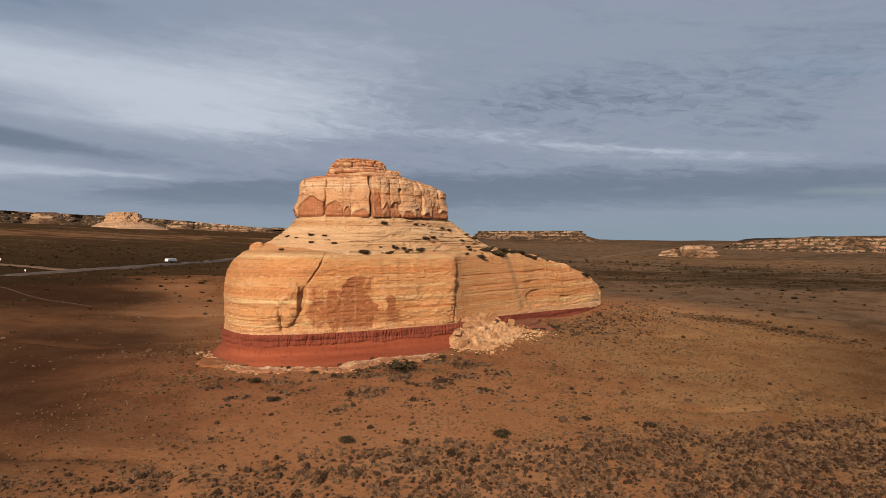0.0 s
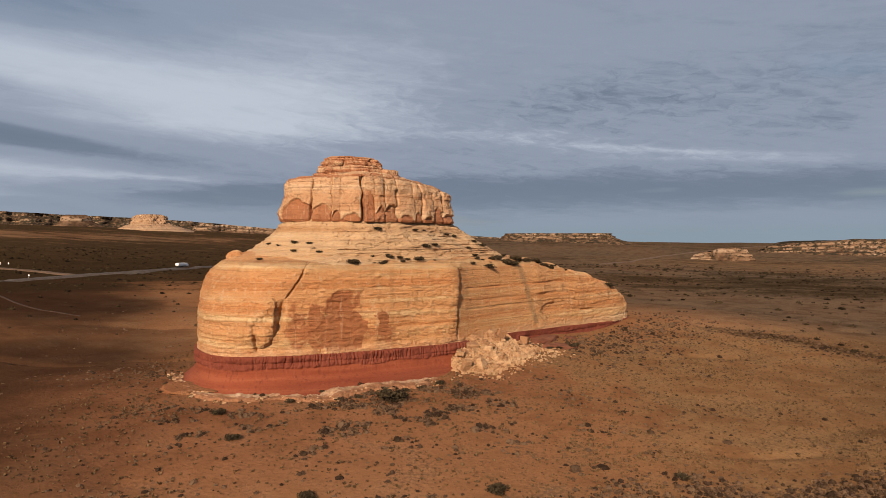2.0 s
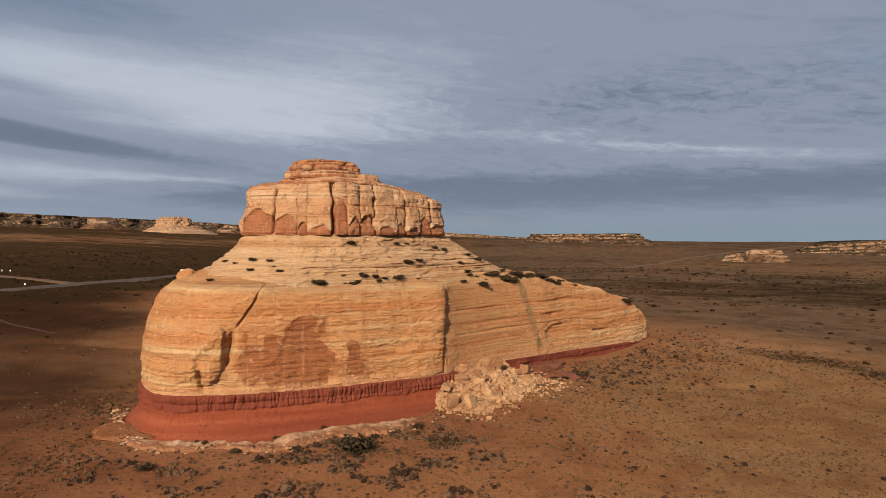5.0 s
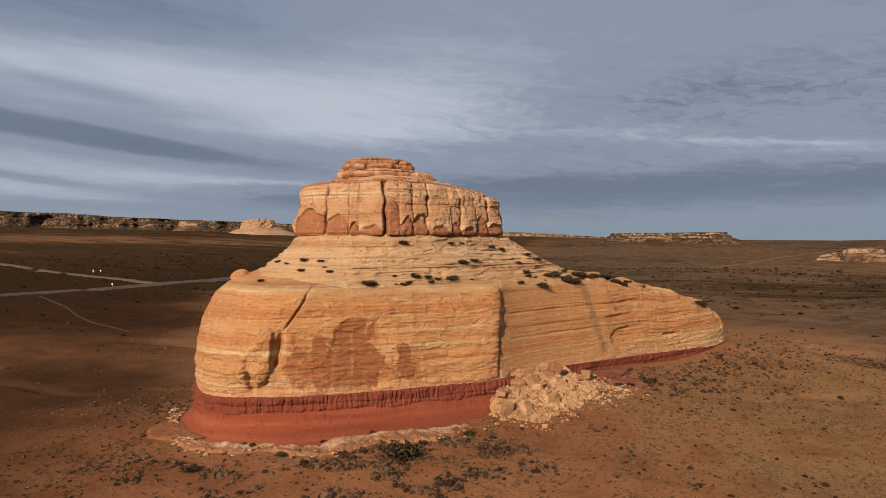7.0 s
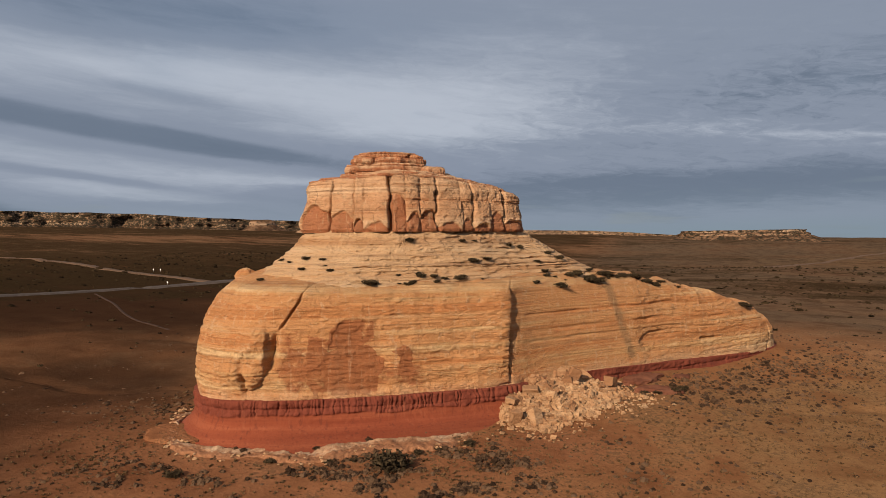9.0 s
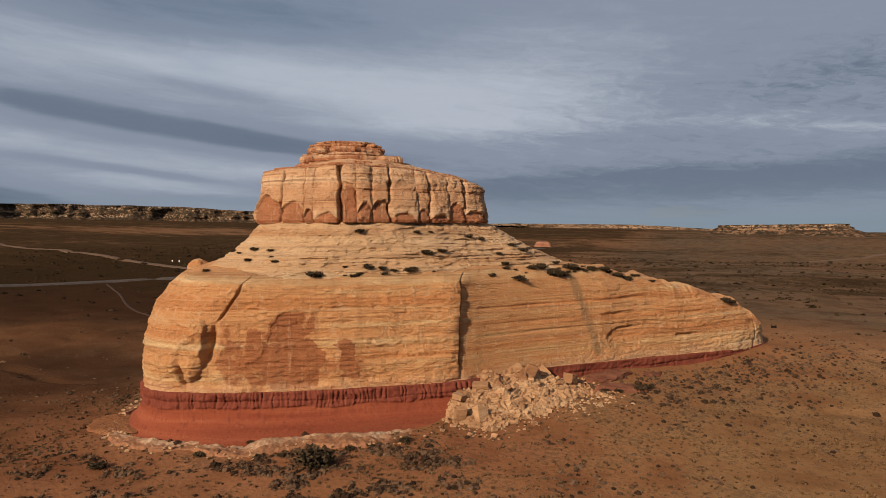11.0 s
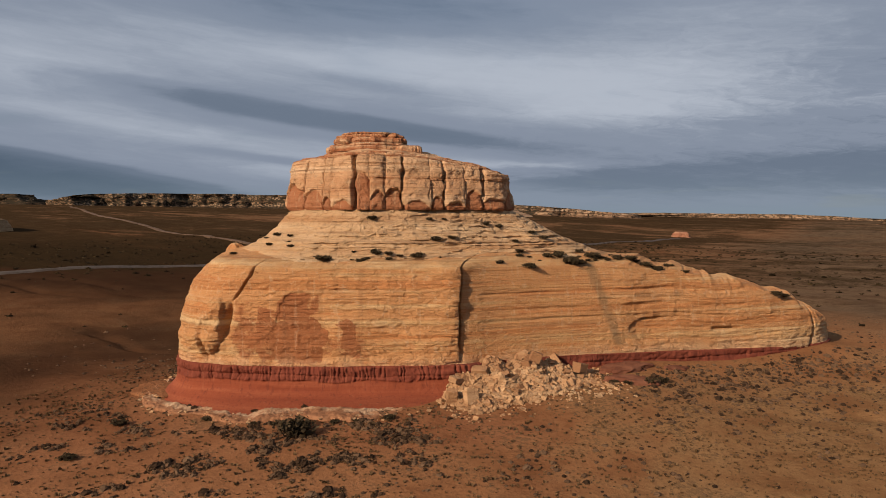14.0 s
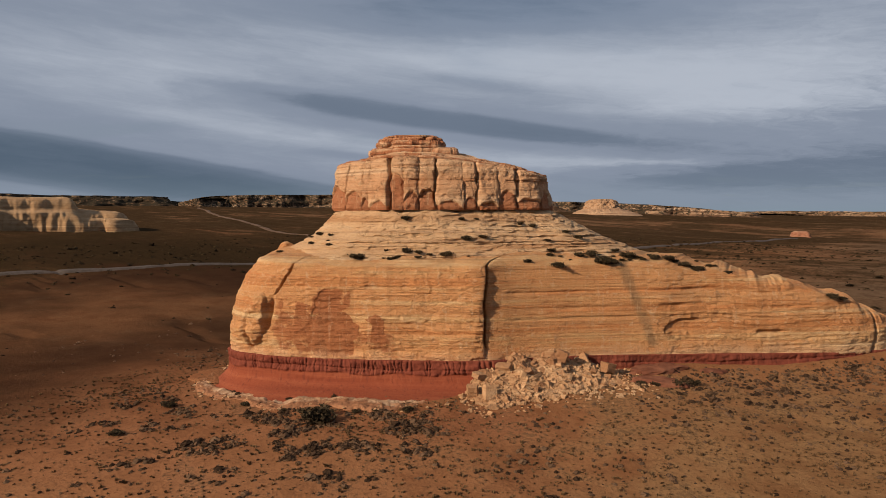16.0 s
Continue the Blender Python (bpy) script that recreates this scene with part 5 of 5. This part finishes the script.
def density(x, y):
    """Sagebrush to the square metre."""
    line = 120 + 0.25 * x + 4 * fbm(x / 18, y / 18, 2.0, 3, 101)
    d = 1.9 * step(4, -8, y - line) * (0.30 + 0.95 * step(0.22, 0.46, vnoise(x / 7, y / 5, 1.0, 102))) * (0.45 + 0.55 * step(-40, 0, x) + 0.9 * step(10, 45, x) * step(8, -14, y - line))
    lump = 0.6 * step(0.40, 0.85, vnoise(x / 4.5, y / 3.6, 0.5, 103))
    d = d + 3.4 * lump * blob(x, y, -28, 153, 28, 13, 15) + 4.8 * lump * blob(x, y, 0, 163, 18, 11, 25) + 1.1 * lump * blob(x, y, 0, 150, 60, 26)
    d = d + 0.55 * blob(x, y, -70, 184, 13, 14) + 0.30 * blob(x, y, 45, 215, 26, 20, 40) + 0.5 * blob(x, y, 50, 236, 26, 7, 48) + 0.5 * lump * blob(x, y, 45, 228, 30, 12, 50) * 3 + 0.5 * blob(x, y, 66, 246, 16, 10, 40)
    d = d + 0.7 * blob(x, y, 106, 240, 46, 8, -48) + 0.012 + 0.07 * lump
    d = d * (1 - 0.85 * blob(x, y, -80, 145, 30, 45))
    return d


r_ = np.random.RandomState(21)
rows = []
NB = 300000
bx, by = r_.uniform(-130, 190, NB), r_.uniform(60, 330, NB)
keep = r_.rand(NB) < density(bx, by) * step(58, 90, by + 5 * fbm(bx / 9, by / 9, 0.5, 3, 109)) * (320 * 270) / NB
keep &= ~inside_rock(bx, by, 5.0)
a_, b_ = (bx - HEAP_A[0]) * HEAP_D[0] + (by - HEAP_A[1]) * HEAP_D[1], (bx - HEAP_A[0]) * HEAP_N[0] + (by - HEAP_A[1]) * HEAP_N[1]
keep &= ~((heap_height(a_, b_) > 0.3) & (b_ > -2))
bx, by = bx[keep], by[keep]
size = np.clip(r_.lognormal(-0.86, 0.34, len(bx)) * (0.85 + 0.30 * np.clip(density(bx, by), 0, 0.7)), 0.18, 1.3)
on_ledge = 0.32 * inside_rock(bx, by, 7.5) * (bx < 2)
rows = np.column_stack([bx, by, land(bx, by) - 0.03 + on_ledge, size, r_.uniform(0.65, 1.05, len(bx)) * (0.9 + 0.3 * np.clip(density(bx, by), 0, 0.7)), r_.uniform(0, 6.28, len(bx)), r_.randint(0, 6, len(bx))])
rows[:, 6] = np.where(by < 120 + 0.25 * bx, rows[:, 6] % 3, 3 + rows[:, 6] % 3)
rows[:, 4] *= np.where(by < 118 + 0.25 * bx, 1.35, 1.0)
rows[:, 3] *= np.where(by < 120 + 0.25 * bx, 0.80, 1.0)
scatter("sagebrush", [bush_template(k, 9, 0.30) for k in range(3)] + [bush_template(k, 6, 0.34) for k in range(3, 6)], rows, mat_sage, "low grey-green sagebrush scattered over red soil", "sagebrush")

# bunch grass between the bushes
def tuft_template(seed):
    t_ = np.random.RandomState(seed)
    V, F = [], []
    for k in range(5):
        a, lean_ = t_.uniform(0, 6.28), t_.uniform(0.1, 0.5)
        side = np.array([-math.sin(a), math.cos(a), 0]) * t_.uniform(0.28, 0.5)
        out = np.array([math.cos(a), math.sin(a), 0])
        c = out * t_.uniform(0.0, 0.45)
        tip_ = c + out * lean_ + np.array([0, 0, t_.uniform(0.6, 1.0)])
        b = len(V)
        V += [tuple(c - side), tuple(c + side), tuple(tip_ + side * 0.7), tuple(tip_ - side * 0.7)]
        F.append((b, b + 1, b + 2, b + 3))
    return np.array(V, float), np.array(F)


NB = 60000
bx, by = r_.uniform(-75, 130, NB), r_.uniform(95, 250, NB)
thick = 0.05 + 0.80 * vnoise(bx / 14, by / 14, 2.5, 107) ** 2 * (0.4 + 1.3 * np.clip(blob(bx, by, 60, 175, 70, 60) + blob(bx, by, 10, 150, 60, 20), 0, 1)) + 0.5 * vnoise(bx / 4, by / 4, 1.5, 108) ** 4
a_, b_ = (bx - HEAP_A[0]) * HEAP_D[0] + (by - HEAP_A[1]) * HEAP_D[1], (bx - HEAP_A[0]) * HEAP_N[0] + (by - HEAP_A[1]) * HEAP_N[1]
keep = (r_.rand(NB) < thick) & ~inside_rock(bx, by) & ~((heap_height(a_, b_) > 0.2) & (b_ > -2))
bx, by = bx[keep], by[keep]
rows = np.column_stack([bx, by, land(bx, by) - 0.02, np.clip(r_.lognormal(-1.35, 0.35, len(bx)), 0.12, 0.5), r_.uniform(0.6, 1.1, len(bx)), r_.uniform(0, 6.28, len(bx)), r_.randint(0, 5, len(bx))])
scatter("bunch_grass", [tuft_template(70 + k) for k in range(5)], rows, mat_tuft, "dry tan bunch grass in small tufts on the soil", "grass")

# thinner, wider clumps on the plain behind
NB = 60000
bx, by = r_.uniform(-420, 480, NB), r_.uniform(200, 800, NB)
cov = scrub_cover(bx, by)
lump = vnoise(bx / 22, by / 22, 0.5, 105)
keep = (r_.rand(NB) < 0.13 * (0.15 + cov) * lump * 2) & (np.hypot(bx, by - 200) > 120)
keep &= np.hypot(bx + 240, (by - 370) * 0.35) > 22
bx, by = bx[keep], by[keep]
size = np.clip(r_.lognormal(-0.1, 0.4, len(bx)), 0.5, 2.2)
rows = np.column_stack([bx, by, land(bx, by) - 0.05, size, r_.uniform(0.5, 0.8, len(bx)), r_.uniform(0, 6.28, len(bx)), r_.randint(0, 4, len(bx))])
scatter("desert_scrub", [bush_template(40 + k, 8, 0.55) for k in range(4)], rows, mat_scrub, "dark desert scrub on the plain", "scrub")


# ---- larger shrubs, one by one ----
def shrub(seed, leaves=760):
    """A juniper shrub of unit radius: forked trunk and a ragged crown of leaf sprays."""
    r = np.random.RandomState(seed)
    root = new("juniper_shrub")
    V, F = [], []
    tips = []
    for k in range(6):
        a = 2 * math.pi * k / 6 + r.uniform(-0.4, 0.4)
        p0 = np.array([0.03 * math.cos(a), 0.03 * math.sin(a), -0.12])
        p1 = np.array([math.cos(a) * r.uniform(0.25, 0.6), math.sin(a) * r.uniform(0.25, 0.6), r.uniform(0.35, 0.75)])
        tips.append(p1)
        for p, w in ((p0, 0.06), (0.5 * (p0 + p1) + r.normal(0, 0.05, 3), 0.045), (p1, 0.015)):
            for c in range(4):
                V.append(tuple(p + w * np.array([math.cos(c * math.pi / 2), math.sin(c * math.pi / 2), 0])))
        b = len(V) - 12
        for j in (0, 4):
            for c in range(4):
                F.append((b + j + c, b + j + (c + 1) % 4, b + j + 4 + (c + 1) % 4, b + j + 4 + c))
    trunk = polys("trunk", np.array(V), np.array(F), mat_bark)
    V, F = [], []
    heads = [t_ * r.uniform(0.9, 1.15) for t_ in tips] + [np.array([r.uniform(-0.5, 0.5), r.uniform(-0.5, 0.5), r.uniform(0.15, 0.6)]) for k in range(7)]
    for k in range(leaves):
        h = heads[r.randint(len(heads))]
        c = h + r.normal(0, 1, 3) * np.array([0.19, 0.19, 0.15])
        c[2] = max(c[2], 0.02)
        up_ = r.normal(0, 0.6, 3) + np.array([0, 0, 0.7])
        up_ /= np.linalg.norm(up_)
        side = np.cross(up_, r.normal(0, 1, 3))
        side /= np.linalg.norm(side)
        w, hh_ = r.uniform(0.05, 0.10), r.uniform(0.12, 0.24)
        b = len(V)
        V += [tuple(c - side * w), tuple(c + side * w), tuple(c + side * w * 0.6 + up_ * hh_), tuple(c - side * w * 0.6 + up_ * hh_ * 0.85)]
        F.append((b, b + 1, b + 2, b + 3))
    crown = polys("crown", np.array(V), np.array(F), mat_juniper)
    trunk.parent = crown.parent = root
    return root


SHRUBS = [shrub(500 + k) for k in range(4)]
first_use = [True] * 4


def shrub_at(x, y, z, size, tall, turn, kind, label):
    m = pose(x, y, z, 0, 0, turn) @ Matrix.Diagonal((size, size, size * tall, 1))
    if first_use[kind]:
        ob = SHRUBS[kind]
        ob.matrix_world = m
        first_use[kind] = False
    else:
        ob = copy_thing(SHRUBS[kind], pose(0, 0, 0))
        ob.matrix_world = m
    return tagged(ob, label, "shrub", "juniper shrubs")


rnd = random.Random(4)
FOOT_SHRUBS = [(-9.2, 161.7, 3.6), (-7, 168.3, 1.0), (-4.4, 170.5, 0.9), (-0.2, 173.8, 1.3), (-24, 167.2, 0.9), (-26, 162.6, 1.2), (-29, 160.8, 1.1), (-20, 162.5, 1.0), (-16, 163.5, 0.9),
               (32.5, 211, 1.7), (29, 208.5, 1.3), (26.5, 207.5, 1.1), (34, 213.8, 1.3), (-40, 152, 1.6), (-33, 139, 1.5), (10, 123, 1.9), (-16, 119, 1.5), (38, 131, 1.3), (-52, 170, 0.9), (-47, 164.5, 0.8)]
for x, y, s_ in FOOT_SHRUBS:
    shrub_at(x, y, float(land(x, y)) - 0.05, s_, rnd.uniform(0.55, 0.75), rnd.uniform(0, 360), rnd.randrange(4), "dark rounded juniper shrub on red soil below the rock")
LEDGE_SHRUBS = [(-7.4, 197.5, 47.4, 0.6), (-5.6, 200.0, 47.5, 0.5), (-4.8, 195.6, 43.8, 1.0), (-2.6, 198.2, 43.9, 0.8), (-12.2, 186.6, 41.6, 0.9), (-10.2, 187.7, 41.3, 0.7), (-6.1, 191.2, 41.0, 1.2),
                (-13.8, 184.1, 40.3, 0.9), (-19.9, 180.3, 40.7, 1.3), (-40.2, 185.7, 44.8, 0.6), (-37.4, 183.7, 44.7, 0.5), (-39.9, 177.1, 40.8, 0.6), (-0.1, 207.5, 46.8, 0.6), (1.7, 209.4, 46.5, 0.7),
                (5.3, 209.4, 43.6, 0.7), (-33.4, 182.8, 45.1, 0.8), (-15.6, 189.7, 47.4, 0.9)]
TAIL_SHRUBS = [(11.8, 210.8, 40.0, 1.0), (13.1, 213.2, 40.5, 1.2), (15.8, 214.1, 39.7, 1.1), (18.4, 218.4, 39.6, 1.4), (21.9, 223.7, 39.4, 1.1), (24.4, 224.6, 38.8, 1.2), (26.9, 226.4, 38.6, 1.1),
               (28.5, 230.1, 38.6, 0.9), (30.1, 232.5, 38.5, 0.9), (6.5, 200.2, 38.2, 0.7), (10.7, 204.6, 38.0, 1.2), (16.1, 212.4, 38.2, 1.5), (17.4, 214, 38.0, 1.2), (28.9, 227.4, 37.6, 0.9),
               (33.4, 232.7, 37.2, 0.8), (49.0, 248.6, 30.3, 1.3), (50.6, 250.6, 30.0, 0.9), (6.8, 214.1, 45.8, 0.8), (9.3, 214.8, 44.5, 0.8)]
tops = np.concatenate([dome[14:].reshape(-1, 3), P_WALL[156:].reshape(-1, 3)])
SHOULDER = random.Random(9)
for k in range(26):
    f = SHOULDER.random()
    side_ = SHOULDER.uniform(-0.5, 4.5)
    TAIL_SHRUBS.append((6 + 24 * f - 0.75 * side_, 203 + 28 * f + 0.65 * side_, 39.5 + 0.6 * side_ * (1 - f), SHOULDER.uniform(0.35, 0.85)))
for k in range(16):
    f = SHOULDER.random()
    TAIL_SHRUBS.append((-36 + 34 * f, 178.5 + 13 * f * f + SHOULDER.uniform(0, 4), 41.5, SHOULDER.uniform(0.3, 0.65)))
for x, y, z, s_ in LEDGE_SHRUBS + TAIL_SHRUBS:
    near_ = np.hypot(tops[:, 0] - x, tops[:, 1] - y) + 0.4 * np.abs(tops[:, 2] - z)
    q = tops[np.argmin(near_)]
    shrub_at(x, y, float(q[2]) - 0.08, s_ * 1.35, rnd.uniform(0.5, 0.7), rnd.uniform(0, 360), rnd.randrange(4), "small dark shrub rooted on a sandstone ledge")
for x, y, s_ in [(197, 536, 3.4), (182, 638, 2.6), (238, 727, 2.8), (202, 786, 2.6), (181, 566, 2.2), (197, 493, 2.0), (220, 560, 2.0), (160, 600, 2.2), (255, 640, 2.4), (140, 700, 2.2)]:
    shrub_at(x, y, float(land(x, y)) - 0.1, s_, rnd.uniform(0.7, 0.9), rnd.uniform(0, 360), rnd.randrange(4), "lone dark juniper on the open plain")


# ---- road signs ----
def road_sign(x, y):
    z = float(land(x, y))
    root = group_at("road_sign", x, y, z, "white road sign on a thin post beside the highway", "sign", "road signs")
    for name, w, d_, z0, z1 in (("post", 0.1, 0.1, -0.3, 1.7), ("panel", 0.75, 0.06, 0.9, 1.75)):
        bm = bmesh.new()
        bmesh.ops.create_cube(bm, size=1.0)
        bmesh.ops.scale(bm, vec=(w, d_, z1 - z0), verts=bm.verts)
        bmesh.ops.translate(bm, vec=(0, -0.09 if name == "panel" else 0, (z0 + z1) / 2), verts=bm.verts)
        bmesh.ops.bevel(bm, geom=list(bm.edges), offset=0.015, segments=1, affect="EDGES")
        me = bpy.data.meshes.new(name)
        bm.to_mesh(me)
        bm.free()
        me.materials.append(mat_paint)
        new(name, me).parent = root


for x, y in ((-294, 468), (-290, 470), (-240, 412)):
    road_sign(x, y)


# ---- truck on the highway ----
mat_tyre = plain("black rubber tyre", (0.012, 0.012, 0.012), (0.022, 0.021, 0.020), 8.0)
mat_steel = plain("dark painted steel frame", (0.045, 0.043, 0.042), (0.07, 0.066, 0.062), 4.0, 0.6)
mat_glass = plain("dark tinted windscreen", (0.015, 0.017, 0.02), (0.02, 0.022, 0.026), 2.0, 0.1, 0.0)


def part(name, bm, mat, parent, label=""):
    me = bpy.data.meshes.new(name)
    bm.to_mesh(me)
    bm.free()
    me.materials.append(mat)
    ob = new(name, me)
    ob.parent = parent
    return tagged(ob, label)


def block(x0, x1, y0, y1, z0, z1, bevel=0.05, segments=2):
    bm = bmesh.new()
    bmesh.ops.create_cube(bm, size=1.0, matrix=pose((x0 + x1) / 2, (y0 + y1) / 2, (z0 + z1) / 2) @ Matrix.Diagonal((x1 - x0, y1 - y0, z1 - z0, 1)))
    bmesh.ops.bevel(bm, geom=list(bm.edges), offset=bevel, segments=segments, affect="EDGES")
    return bm


def semi_truck(x, y, z, turn):
    """An articulated truck, nose along +x before it is turned."""
    root = new("semi_truck")
    root.matrix_world = pose(x, y, z, 0, 0, turn)
    tagged(root, "white articulated truck with a low trailer on the highway", "truck")
    part("trailer", block(-4.2, 4.4, -1.2, 1.2, 1.2, 3.1, 0.25, 3), mat_paint, root, "white trailer with rounded edges")
    part("chassis", block(-4.0, 8.0, -0.55, 0.55, 0.85, 1.2, 0.03, 1), mat_steel, root, "dark steel chassis")
    part("cab", block(5.0, 6.9, -1.15, 1.15, 0.9, 3.0, 0.20, 3), mat_paint, root)
    part("bonnet", block(6.75, 8.5, -0.95, 0.95, 0.8, 2.05, 0.25, 3), mat_paint, root)
    part("windscreen", block(6.82, 6.95, -1.0, 1.0, 2.1, 2.75, 0.03, 1), mat_glass, root, "dark windscreen")
    for side in (-1, 1):
        part("fuel_tank", block(4.9, 6.2, side * 0.95 - 0.25, side * 0.95 + 0.25, 0.55, 1.05, 0.15, 2), mat_steel, root)
        for at in (-3.4, -2.2, 3.1, 4.4, 7.6):
            bm = bmesh.new()
            bmesh.ops.create_cone(bm, cap_ends=True, segments=20, radius1=0.52, radius2=0.52, depth=0.34, matrix=pose(at, side * 1.05, 0.52, 90))
            bmesh.ops.bevel(bm, geom=[e for e in bm.edges if len(e.link_faces) == 2 and any(len(f.verts) > 4 for f in e.link_faces)], offset=0.05, segments=1, affect="EDGES")
            wheel = part("wheel", bm, mat_tyre, root)
            bm = bmesh.new()
            bmesh.ops.create_cone(bm, cap_ends=True, segments=16, radius1=0.28, radius2=0.22, depth=0.38, matrix=pose(at, side * 1.05, 0.52, 90))
            part("rim", bm, mat_paint, wheel, "pale metal rim")
    return root


semi_truck(-189.8, 498, float(land(-189.8, 498)) + 0.62, 79.5)
